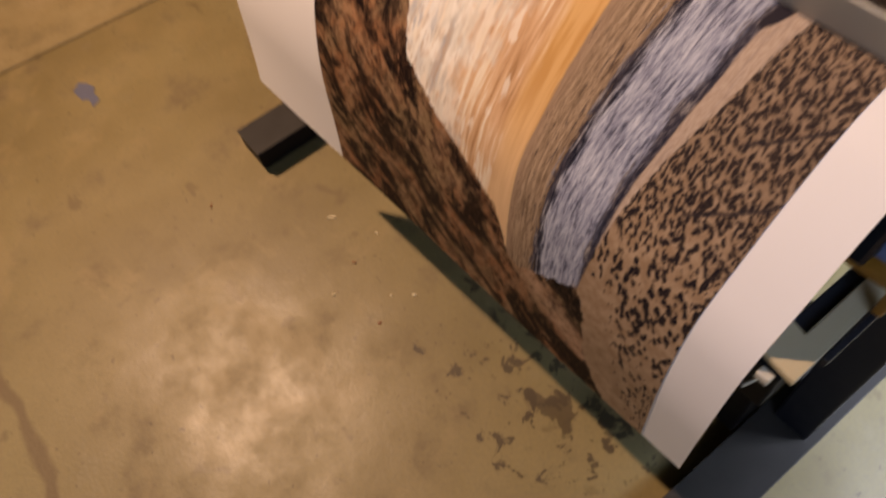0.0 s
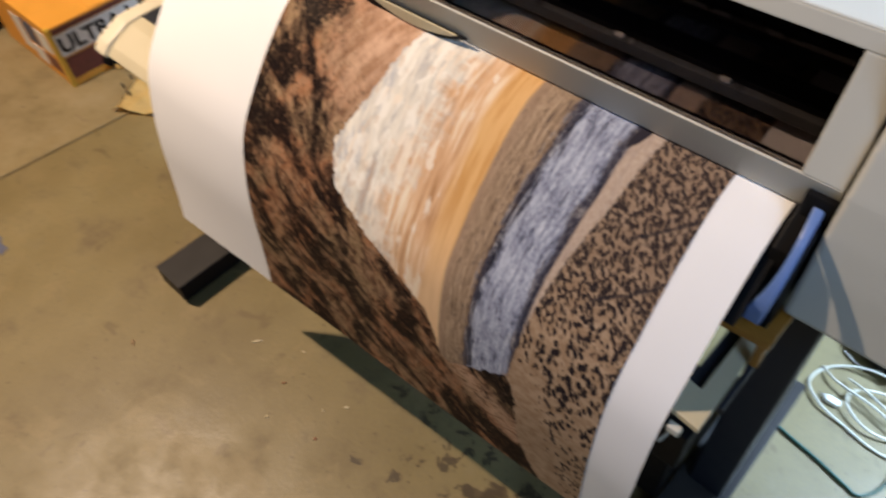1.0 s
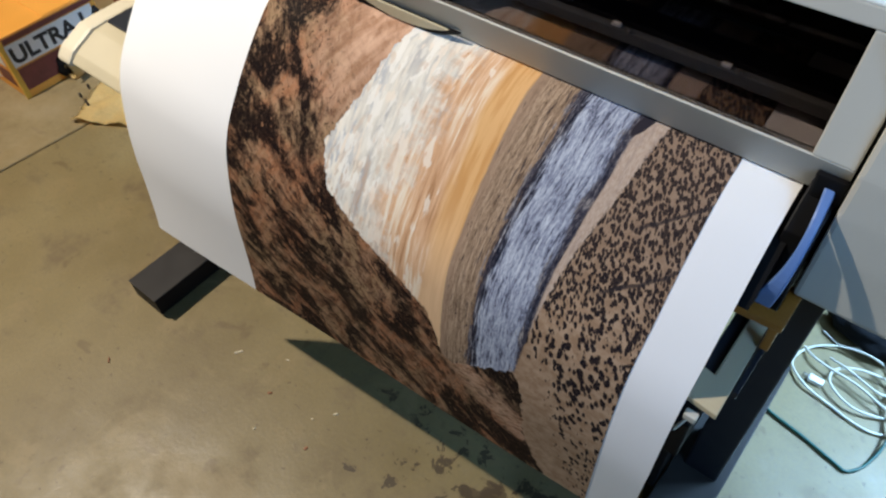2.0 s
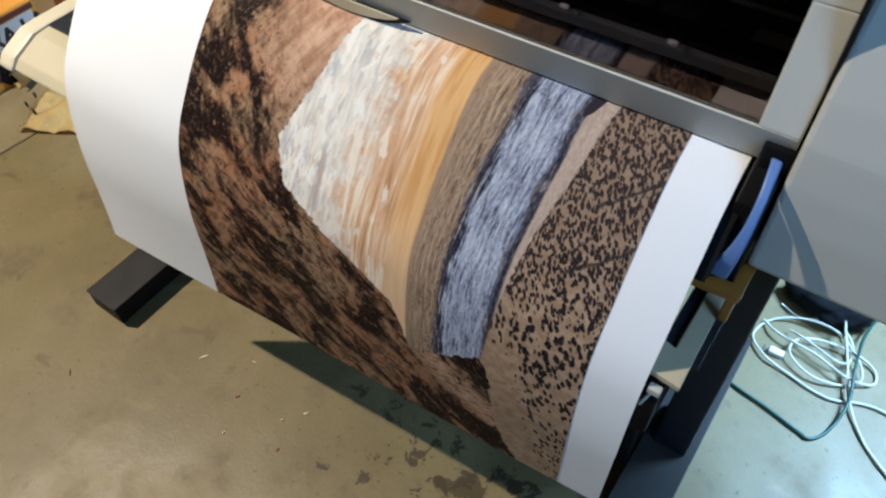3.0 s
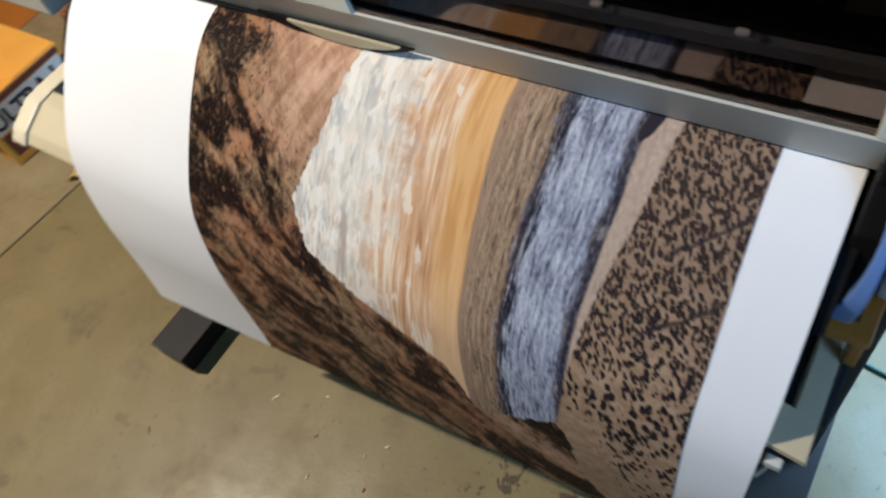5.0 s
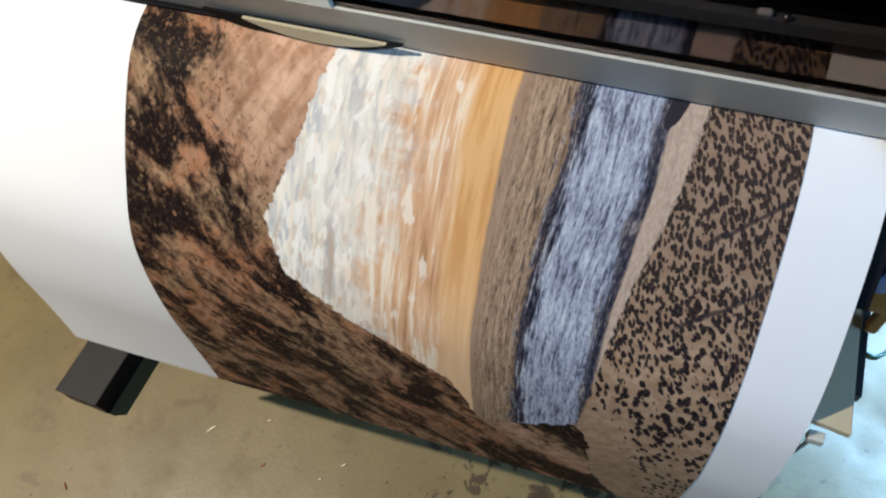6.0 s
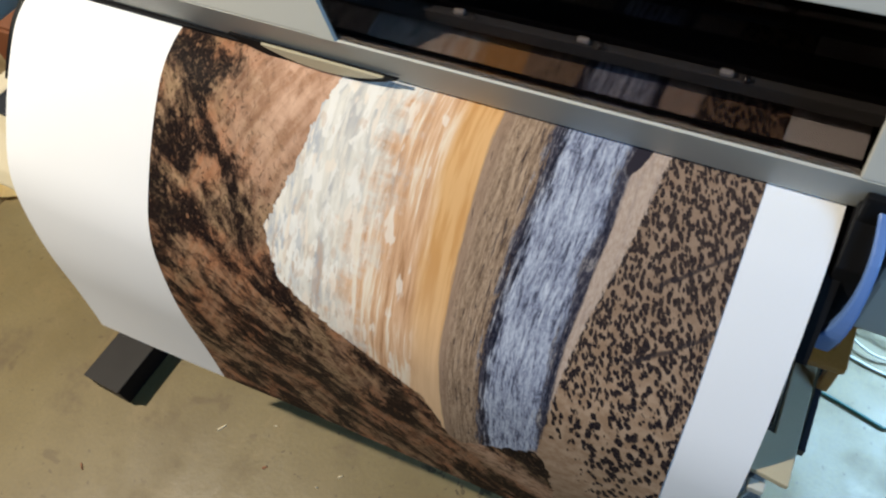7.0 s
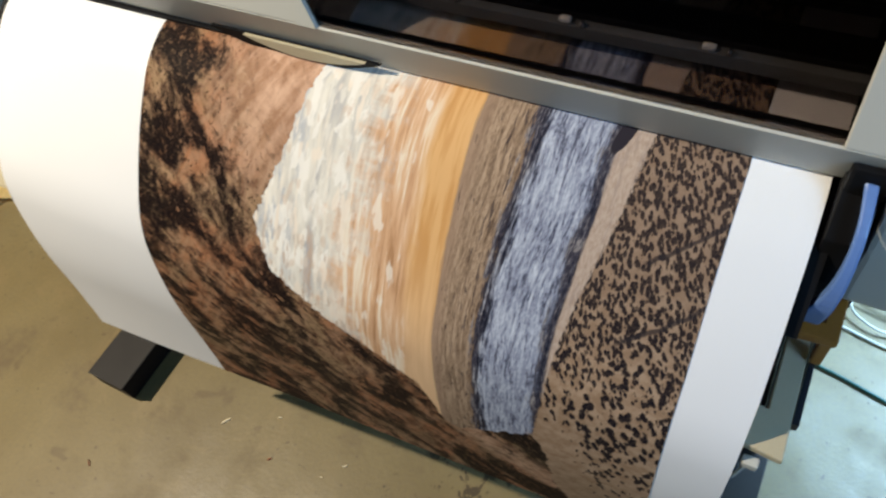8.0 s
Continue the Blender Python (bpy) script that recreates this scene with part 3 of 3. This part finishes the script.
def run(x, n=150):
    """The sheet's line at one place across it: (y, z, nearness of the end, length) from inside the machine to the end."""
    out = [(0.19, 0.985, -0.195), (0.12, 0.980, -0.125), (0.06, 0.969, -0.062), (0.02, 0.954, -0.021)]
    y, z = 0.0, 0.947
    for i in range(n + 1):
        out.append((y, z, SHEET_LEN * i / n))
        a = between(TURN, i / n) - between(TWIST, i / n) * x
        y -= math.cos(a) * SHEET_LEN / n
        z -= math.sin(a) * SHEET_LEN / n
    return out


def sheet(x0, x1, nx, lift, uvname=None):
    bm = bmesh.new()
    uvl = bm.loops.layers.uv.new(uvname or "UVMap")
    cols, coord = [], {}
    for j in range(nx + 1):
        x = x0 + (x1 - x0) * j / nx
        line = run(x)
        col = []
        for i, (y, z, v) in enumerate(line):
            a, b = line[max(i - 1, 0)], line[min(i + 1, len(line) - 1)]
            d = Vector((0, b[0] - a[0], b[1] - a[1])).normalized()
            wave = 0.0012 * math.sin(x * 9 + 1) * min(max(v / 0.25, 0), 1)
            w = bm.verts.new((x + between(SIDE, v / SHEET_LEN), y + wave + d.z * lift, z - d.y * lift))
            shear = 0.016 * smoothstep(0.05, 0.25, v) * smoothstep(-0.36, -0.30, x) * smoothstep(-0.08, -0.15, x)
            coord[w] = (x + shear, v)
            col.append(w)
        cols.append(col)
    for c0, c1 in zip(cols, cols[1:]):
        for i in range(len(c0) - 1):
            f = bm.faces.new((c0[i], c0[i + 1], c1[i + 1], c1[i]))
            for l in f.loops:
                l[uvl].uv = coord[l.vert]
    return bm


paper = thing("paper_sheet", "white paper sheet with a desert print hanging from the printer", "paper", (-0.55, -0.2, 0.25))
for nm, bm, m, lb in (("paper", sheet(PL, PR, 40, 0.0), M_PAPER, "white unprinted paper"), ("printed_picture", sheet(PX0, PX1, 36, 0.0006, "print"), M_PRINT, "printed view through a rock arch over a desert")):
    o = part(nm, bm, m, paper, lb, True)
    o.matrix_parent_inverse = Matrix.Translation((0.55, 0.2, -0.25))

# guide plate, lever and brackets by the sheet's edge
GP = [(y, z) for y, z, v in run(0.0) if 0.0 < v < 0.155]
guide = [(y + 0.006, z - 0.006) for y, z in GP] + [(y + 0.05, z - 0.02) for y, z in GP[::-1]]
pp("paper_guide", prism(guide, -1.12, 0.020), M_BLACK)
LV = smooth_line([(0, -0.020, 0.978), (0, -0.058, 0.957), (0, -0.082, 0.920), (0, -0.091, 0.88), (0, -0.083, 0.836)], 18)
bm = bmesh.new()
prev = None
for i, (q, s) in enumerate(LV):
    t = i / 18
    xa, xb = 0.025 + 0.008 * math.sin(math.pi * min(t / 0.9, 1)) - 0.015 * t ** 3, 0.037 + 0.005 * math.sin(math.pi * t)
    ring = [bm.verts.new(c) for c in ((xa, q.y, q.z), (xb, q.y, q.z), (xb, q.y + 0.012, q.z - 0.004), (xa, q.y + 0.012, q.z - 0.004))]
    if prev:
        for j in range(4):
            bm.faces.new((prev[j], prev[(j + 1) % 4], ring[(j + 1) % 4], ring[j]))
    else:
        bm.faces.new(ring[::-1])
    prev = ring
bm.faces.new(prev)
bmesh.ops.recalc_face_normals(bm, faces=bm.faces)
bmesh.ops.bevel(bm, geom=[e for e in bm.edges if len(e.link_faces) == 2 and e.calc_face_angle(0) > 0.7], offset=0.0025, segments=2, affect="EDGES", profile=0.6)
lever = pp("release_lever", bm, M_BLUE, "blue curved release lever")
pp("lever_pivot", box(0.012, 0.046, -0.022, 0.02, 0.955, 0.99, 0.004), M_BLACK)
pp("lever_well", prism([(-0.01, 0.97), (-0.055, 0.93), (-0.063, 0.88), (-0.055, 0.80), (0.05, 0.78), (0.05, 0.96)], 0.0105, 0.043, 0.002), M_BLACK)
pp("amber_catch", plate([(-0.004, -0.088), (0.060, -0.084), (0.060, -0.020), (0.044, -0.020), (0.044, -0.066), (-0.004, -0.070)], "z", 0.806, 0.013, 0.002), M_AMBER, "amber plastic catch")
pp("catch_leg", box(0.046, 0.057, -0.083, -0.070, 0.762, 0.8055, 0.002), M_AMBER, "amber plastic leg")

# ---- stand ----
stand = thing("printer_stand", "dark steel printer stand on castered feet", "stand", (-0.6, 0.15, 0))


def sp_(name, bm, material, label="", parent=None, smooth=False):
    ob = part(name, bm, material, parent or stand, label, smooth)
    if ob.parent == stand:
        ob.matrix_parent_inverse = Matrix.Translation((0.6, -0.15, 0))
    return ob


for side, x0, x1, yb in (("left", -1.322, -1.211, 0.55), ("right", 0.0, 0.108, 0.44)):
    xc = (x0 + x1) / 2
    foot = sp_("foot", box(x0 + 0.001, x1 - 0.001, -0.336, yb - 0.002, 0.014, 0.072, 0.003), M_BLACK)
    sp_("foot_cover", box(x0, x1, -0.338, yb, 0.0722, 0.0765, 0.002), M_GREY, "grey steel top plate", foot)
    sp_("post", box(xc - 0.031 if side == "right" else xc - 0.05, xc + 0.037 if side == "right" else xc + 0.05, 0.087, 0.19, 0.077, 0.82, 0.004), M_STEEL)
    for yc in (-0.30, yb - 0.06):
        sp_("caster", rod((xc - 0.03, yc, 0.022), (xc + 0.03, yc, 0.022), 0.022, 24), M_BLACK, "", foot)
        sp_("caster_fork", box(xc - 0.018, xc + 0.018, yc - 0.02, yc + 0.03, 0.012, 0.024, 0.002), M_BLACK, "", foot)
sp_("cross_bar", box(-1.21, 0.0, 0.11, 0.16, 0.18, 0.25, 0.004), M_STEEL)

# beige bracket of the take-up unit beside the post
take = thing("take_up_bracket", "cream L-shaped plastic bracket beside the sheet's edge", "bracket", (0.03, 0.0, 0.8))
L_OUT = [(0.002, -0.190), (0.047, -0.195), (0.043, -0.018), (0.021, -0.026), (0.0225, -0.146), (0.002, -0.142)]
pin = rod((0.020, -0.198, 0.727), (0.012, -0.206, 0.700), 0.002, 10)
for nm, bm, m, lb in (("bracket_plate", plate(L_OUT, "z", 0.748, 0.010, 0.0015), M_BEIGE, "cream L-shaped plate"),
                      ("bracket_cover", box(0.002, 0.0205, -0.140, -0.030, 0.700, 0.746, 0.003), M_STEEL, "dark cover"),
                      ("bracket_clip", box(0.014, 0.030, -0.203, -0.192, 0.726, 0.738, 0.002), M_CASE, "white clip"), ("clip_pin", pin, M_CASE, "thin white pin"),
                      ("bracket_stay", box(0.0475, 0.054, -0.150, -0.02, 0.738, 0.752, 0.001), M_STEEL, "")):
    o = part(nm, bm, m, take, lb)
    o.matrix_parent_inverse = Matrix.Translation((-0.03, 0, -0.8))

# two plain black blocks fill the dark space beside the post
block_pair = thing("black_blocks", "plain black blocks beside the stand's post", "housing", (-0.04, 0.1, 0.0775))
for nm, bm, m in (("upper_block", box(-0.07, 0.012, -0.02, 0.085, 0.28, 0.40, 0.005), M_BLACK), ("lower_block", box(-0.075, -0.003, 0.0, 0.2, 0.0775, 0.279, 0.006), M_BLACK)):
    o = part(nm, bm, m, block_pair)
    o.matrix_parent_inverse = Matrix.Translation((0.04, -0.1, -0.0775))

# left bay: cream shelf with a dark panel
bay = thing("side_shelf", "cream plastic side shelf with a dark inset panel", "shelf", (-1.25, 0, 0.68))
for nm, bm, m in (("shelf_body", prism([(-0.105, 0.702), (-0.130, 0.700), (-0.185, 0.676), (-0.203, 0.660), (-0.198, 0.652), (0.30, 0.652), (0.30, 0.702)], -1.340, -1.125, 0.004), M_BEIGE),
                  ("shelf_cap", prism([(-0.100, 0.706), (-0.135, 0.704), (-0.190, 0.680), (-0.210, 0.660), (-0.203, 0.649), (0.302, 0.649), (0.302, 0.706)], -1.388, -1.3405, 0.008), M_CREAMP),
                  ("shelf_panel", box(-1.335, -1.13, -0.10, 0.25, 0.7025, 0.708, 0.002), M_STEEL),
                  ("shelf_strut", box(-1.30, -1.22, 0.09, 0.18, 0.708, 0.80, 0.002), M_STEEL)):
    o = part(nm, bm, m, bay)
    o.matrix_parent_inverse = Matrix.Translation((1.25, 0, -0.68))

# ---- things on the left ----
carton = thing("carton", "orange cardboard carton with a white lettered label on the floor", "box", (-2.68, 0.12, 0))


def child(parent, name, bm, material, label="", smooth=False):
    ob = part(name, bm, material, parent, label, smooth)
    ob.matrix_parent_inverse = Matrix.Translation(-parent.location)
    return ob


BX0, BX1, BY0, BY1, BZ = -2.86, -2.345, -0.055, 0.30, 0.232
child(carton, "carton_body", box(BX0, BX1, BY0, BY1, 0.0, BZ, 0.004), M_ORANGE)
child(carton, "lid_flap", box(BX0 + 0.004, BX1 - 0.004, BY0 + 0.17, BY1 - 0.004, BZ, BZ + 0.003, 0.001), M_ORANGE)
child(carton, "carton_edge", box(BX1 - 0.012, BX1 + 0.003, BY0 - 0.003, BY0 + 0.014, 0.001, BZ + 0.002, 0.003), M_YELLOW, "yellow edge strip")
child(carton, "red_band", box(BX1 + 0.0005, BX1 + 0.002, BY0 + 0.016, BY1 - 0.01, 0.206, 0.224, 0), M_LABELR)
strip = child(carton, "label_strip", box(BX1 + 0.0005, BX1 + 0.0025, BY0 + 0.012, BY1 - 0.02, 0.120, 0.202, 0), M_LABELW, "white label strip")
child(carton, "lower_band", box(BX1 + 0.0005, BX1 + 0.002, BY0 + 0.016, BY0 + 0.30, 0.03, 0.112, 0), M_LABELR)
fc = bpy.data.curves.new("lettering", "FONT")
fc.body, fc.size, fc.extrude, fc.space_character, fc.offset = "ULTRA LA", 0.078, 0.0006, 1.0, 0.0028
fc.materials.append(M_TEXT)
ft = new("lettering", fc)
ft.parent = strip
ft.matrix_basis = pose(BX1 + 0.0032, BY0 + 0.018, 0.133, 90, 0, 90)
for i, (xa, xb, za, zb, m) in enumerate(((-2.55, -2.47, 0.12, 0.20, M_LABELW), (-2.66, -2.57, 0.11, 0.20, M_TAPE), (-2.56, -2.47, 0.04, 0.10, M_LABELR), (-2.75, -2.68, 0.05, 0.19, M_LABELW), (-2.66, -2.58, 0.03, 0.095, M_LABELW))):
    child(carton, "picture_panel", box(xa + 0.09, xb + 0.09, BY0 - 0.002, BY0 - 0.0004, za, zb, 0), m)

vac = thing("shop_vacuum", "orange and black workshop vacuum with a logo plate", "vacuum", (-3.2, -0.3, 0))
child(vac, "tank", box(-3.55, -2.985, -0.60, -0.075, 0.045, 0.36, 0.05, 5), M_VAC, "orange plastic tank", True)
child(vac, "base_skirt", box(-3.57, -2.96, -0.62, -0.055, 0.012, 0.075, 0.02, 3), M_BLACK)
child(vac, "corner_post", rod((-2.985, -0.07, 0.012), (-2.985, -0.07, 0.40), 0.055, 24), M_BLACK)
for yc in (-0.07, -0.55):
    child(vac, "caster", rod((-2.99, yc - 0.02, 0.024), (-2.99, yc + 0.03, 0.024), 0.024, 18), M_BLACK)
plate_ = child(vac, "logo_plate", box(-2.986, -2.981, -0.30, -0.14, 0.17, 0.245, 0.002), M_BLACK, "black logo plate")
for ya, yb in ((-0.285, -0.26), (-0.25, -0.225), (-0.215, -0.19), (-0.18, -0.155)):
    child(plate_, "logo_bar", box(-2.9805, -2.9795, ya, yb, 0.19, 0.228, 0), M_LABELW)
child(vac, "lid", box(-3.52, -3.02, -0.57, -0.11, 0.36, 0.42, 0.02, 3), M_BLACK)


yel = thing("yellow_wrapper", "crumpled yellow paper wrapper lying on the concrete", "wrapper", (-2.1, 0.12, 0))
ws = bmesh.new()
A, B, C, D = Vector((-2.106, -0.038, 0)), Vector((-1.75, 0.16, 0)), Vector((-1.79, 0.40, 0)), Vector((-2.235, 0.215, 0))
grid = []
for i in range(41):
    row = []
    for j in range(41):
        q = A.lerp(B, i / 40).lerp(D.lerp(C, i / 40), j / 40)
        q += Vector((0.012 * noise.noise(Vector((i * 0.22, 0, 4))), 0.012 * noise.noise(Vector((j * 0.22, 0, 9))), 0))
        q.z = 0.004 + 0.040 * abs(noise.noise(q * 8)) + 0.012 * abs(noise.noise(q * 26))
        row.append(ws.verts.new(q))
    grid.append(row)
for i in range(40):
    for j in range(40):
        ws.faces.new((grid[i][j], grid[i + 1][j], grid[i + 1][j + 1], grid[i][j + 1]))
bmesh.ops.solidify(ws, geom=list(ws.faces), thickness=0.0012)
wrap = child(yel, "wrapper_sheet", ws, M_CREAM, "", True)
roll = bmesh.new()
prev = None
for i in range(13):
    a = math.radians(-40 + i * 25)
    ring = [roll.verts.new((-2.30 + 0.030 * math.cos(a) - 0.04 * t, 0.10 + 0.11 * t, 0.036 + 0.030 * math.sin(a))) for t in (0, 0.5, 1)]
    if prev:
        for j in range(2):
            roll.faces.new((prev[j], prev[j + 1], ring[j + 1], ring[j]))
    prev = ring
bmesh.ops.solidify(roll, geom=list(roll.faces), thickness=0.0015)
child(yel, "curled_edge", roll, M_CREAM, "", True)
for a, b in ((-2.185, 0.055), (-2.13, 0.045), (-2.205, 0.10)):
    child(wrap, "punched_mark", rod((a, b, 0.012), (a, b, 0.030), 0.0045, 10), M_TEXT)
child(wrap, "red_mark", box(-2.14, -2.10, 0.20, 0.23, 0.02, 0.042, 0.004), M_LABELR)

for nm, lb, ct, at, b, m in (
        ("brown_carton", "red-brown cardboard carton standing on the floor", "box", (-2.25, 0.6, 0), (-2.43, -2.08, 0.40, 0.80, 0, 0.25), M_BROWN),
        ("orange_crate", "orange plastic crate standing behind the cartons", "crate", (-3.4, 0.5, 0), (-3.75, -3.02, 0.25, 0.85, 0, 0.40), M_VAC)):
    t = thing(nm, lb, ct, at)
    child(t, "body", box(*b, 0.006), m)
    child(t, "rim", box(b[0] + 0.01, b[1] - 0.01, b[2] + 0.01, b[3] - 0.01, b[5] - 0.002, b[5] + 0.012, 0.003), M_BROWN)


def sack(name, label, at, size, seed, material):
    bm = bmesh.new()
    bmesh.ops.create_icosphere(bm, subdivisions=4, radius=1)
    for q in bm.verts:
        n = q.co.copy()
        k = 1 + 0.22 * noise.noise(n * 1.7 + Vector((seed, 0, 0))) + 0.09 * noise.noise(n * 4.5 + Vector((0, seed, 0)))
        q.co = Vector((n.x * size[0] * k, n.y * size[1] * k, max(n.z * k, -0.8) * size[2] + 0.8 * size[2]))
    ob = mesh_ob(name, bm, material, None, "", True)
    ob.location = at
    return tagged(ob, label, "bag")


sack("black_bag", "black fabric tool bag lying on the floor", (-2.36, 0.19, 0), (0.055, 0.12, 0.055), 2.0, M_BAG)
sack("black_pouch", "small black fabric pouch under the printer", (0.232, 0.70, 0), (0.10, 0.075, 0.045), 5.0, M_BAG)
sack("dark_bundle", "dark bundle of cloth on the floor behind the printer", (0.56, 0.86, 0), (0.18, 0.13, 0.06), 8.0, M_BAG)

# ---- cables behind the right foot ----
Z = 0.006
w1 = tagged(cable("white_cable", [(0.642, 0.438, Z), (0.412, 0.473, Z), (0.302, 0.438, Z), (0.202, 0.453, Z), (0.142, 0.468, 0.012), (0.104, 0.513, Z), (0.127, 0.578, Z), (0.192, 0.613, 0.02), (0.272, 0.608, 0.03), (0.342, 0.548, 0.02), (0.342, 0.503, Z),
                                  (0.262, 0.468, 0.015), (0.197, 0.493, 0.02), (0.192, 0.538, 0.02), (0.242, 0.573, 0.02), (0.322, 0.583, 0.015), (0.372, 0.568, Z), (0.377, 0.528, Z), (0.322, 0.503, 0.022), (0.242, 0.523, 0.026), (0.152, 0.538, 0.02), (0.112, 0.568, Z)], 0.0029, M_CABLEW),
            "loosely coiled white cable on the concrete", "cable")
w2 = tagged(cable("white_cable", [(0.242, 0.918, Z), (0.257, 0.738, 0.05), (0.272, 0.638, 0.045), (0.307, 0.548, 0.03), (0.342, 0.458, 0.012), (0.387, 0.388, Z), (0.442, 0.338, Z), (0.542, 0.278, Z)], 0.0031, M_CABLEW), "white cable trailing over the concrete", "cable")
w3 = tagged(cable("white_cable", [(0.132, 0.638, Z), (0.182, 0.623, Z), (0.242, 0.643, 0.018), (0.287, 0.628, 0.02), (0.317, 0.578, 0.02), (0.297, 0.528, 0.03), (0.212, 0.548, 0.03), (0.172, 0.568, 0.012)], 0.0028, M_CABLEW), "white cable in a loose loop on the floor", "cable")
g1 = tagged(cable("green_cable", [(0.062, 0.378, Z), (0.112, 0.355, Z), (0.202, 0.338, Z), (0.277, 0.320, Z), (0.300, 0.318, Z), (0.327, 0.358, Z), (0.342, 0.438, 0.02), (0.327, 0.538, 0.035), (0.324, 0.638, 0.03), (0.352, 0.788, Z)], 0.0036, M_CABLEG), "dark green cable bent sharply on the floor", "cable")
plug = thing("plug", "small white plug lying beside the cables", "plug", (0.167, 0.493, 0))
child(plug, "plug_body", box(0.150, 0.184, 0.483, 0.501, 0.0, 0.014, 0.004), M_LABELW)
for yy in (0.488, 0.495):
    child(plug, "plug_pin", box(0.136, 0.151, yy, yy + 0.002, 0.005, 0.008, 0), M_RAIL)

# ---- litter on the floor ----
rnd = random.Random(7)


def chip(x, y, l, wd, turn, material=M_CHIP, name="wood_chip", label="tiny pale wood chip on the concrete"):
    bm = bmesh.new()
    pts = [(-l / 2, -wd / 3), (-l / 5, -wd / 2), (l / 2, -wd / 5), (l / 2.3, wd / 3), (0, wd / 2), (-l / 2.2, wd / 4)]
    pts = [(a * rnd.uniform(0.85, 1.15), b * rnd.uniform(0.8, 1.2)) for a, b in pts]
    lo = [bm.verts.new((a, b, 0)) for a, b in pts]
    hi = [bm.verts.new((a * 0.9, b * 0.8, 0.0022 + 0.001 * rnd.random())) for a, b in pts]
    bm.faces.new(lo[::-1])
    bm.faces.new(hi)
    for i in range(6):
        j = (i + 1) % 6
        bm.faces.new((lo[i], lo[j], hi[j], hi[i]))
    ob = mesh_ob(name, bm, material)
    ob.matrix_basis = pose(x, y, 0.0004, 0, 0, turn)
    return tagged(ob, label, "debris", "litter on the floor")


chip(-0.977, -0.285, 0.026, 0.006, 55)
chip(-0.862, -0.226, 0.011, 0.004, 20)
chip(-0.665, -0.258, 0.012, 0.005, 40)
chip(-0.79, -0.40, 0.008, 0.004, 80)
chip(-0.70, -0.30, 0.006, 0.004, 10)
scrap = plate([(-0.055, 0.012), (-0.040, -0.020), (0.012, -0.024), (0.030, -0.010), (0.066, -0.020), (0.058, 0.010), (0.020, 0.014), (0.004, 0.030), (-0.036, 0.024)], "z", 0.0, 0.0012)
scrap = mesh_ob("tape_scrap", scrap, M_TAPE)
scrap.matrix_basis = pose(-1.848, -0.593, 0.0003, 0, 0, 12)
tagged(scrap, "blue-grey scrap of tape stuck on the concrete", "debris", "litter on the floor")
chip(-0.83, -0.315, 0.012, 0.006, 35, M_BROWN, "dark_crumb", "dark crumb of dirt on the concrete")
chip(-0.66, -0.36, 0.010, 0.007, 75, M_BROWN, "dark_crumb", "dark crumb of dirt on the concrete")
chip(-1.22, -0.50, 0.020, 0.004, 140, M_BROWN, "dark_crumb", "dark splinter lying on the concrete")
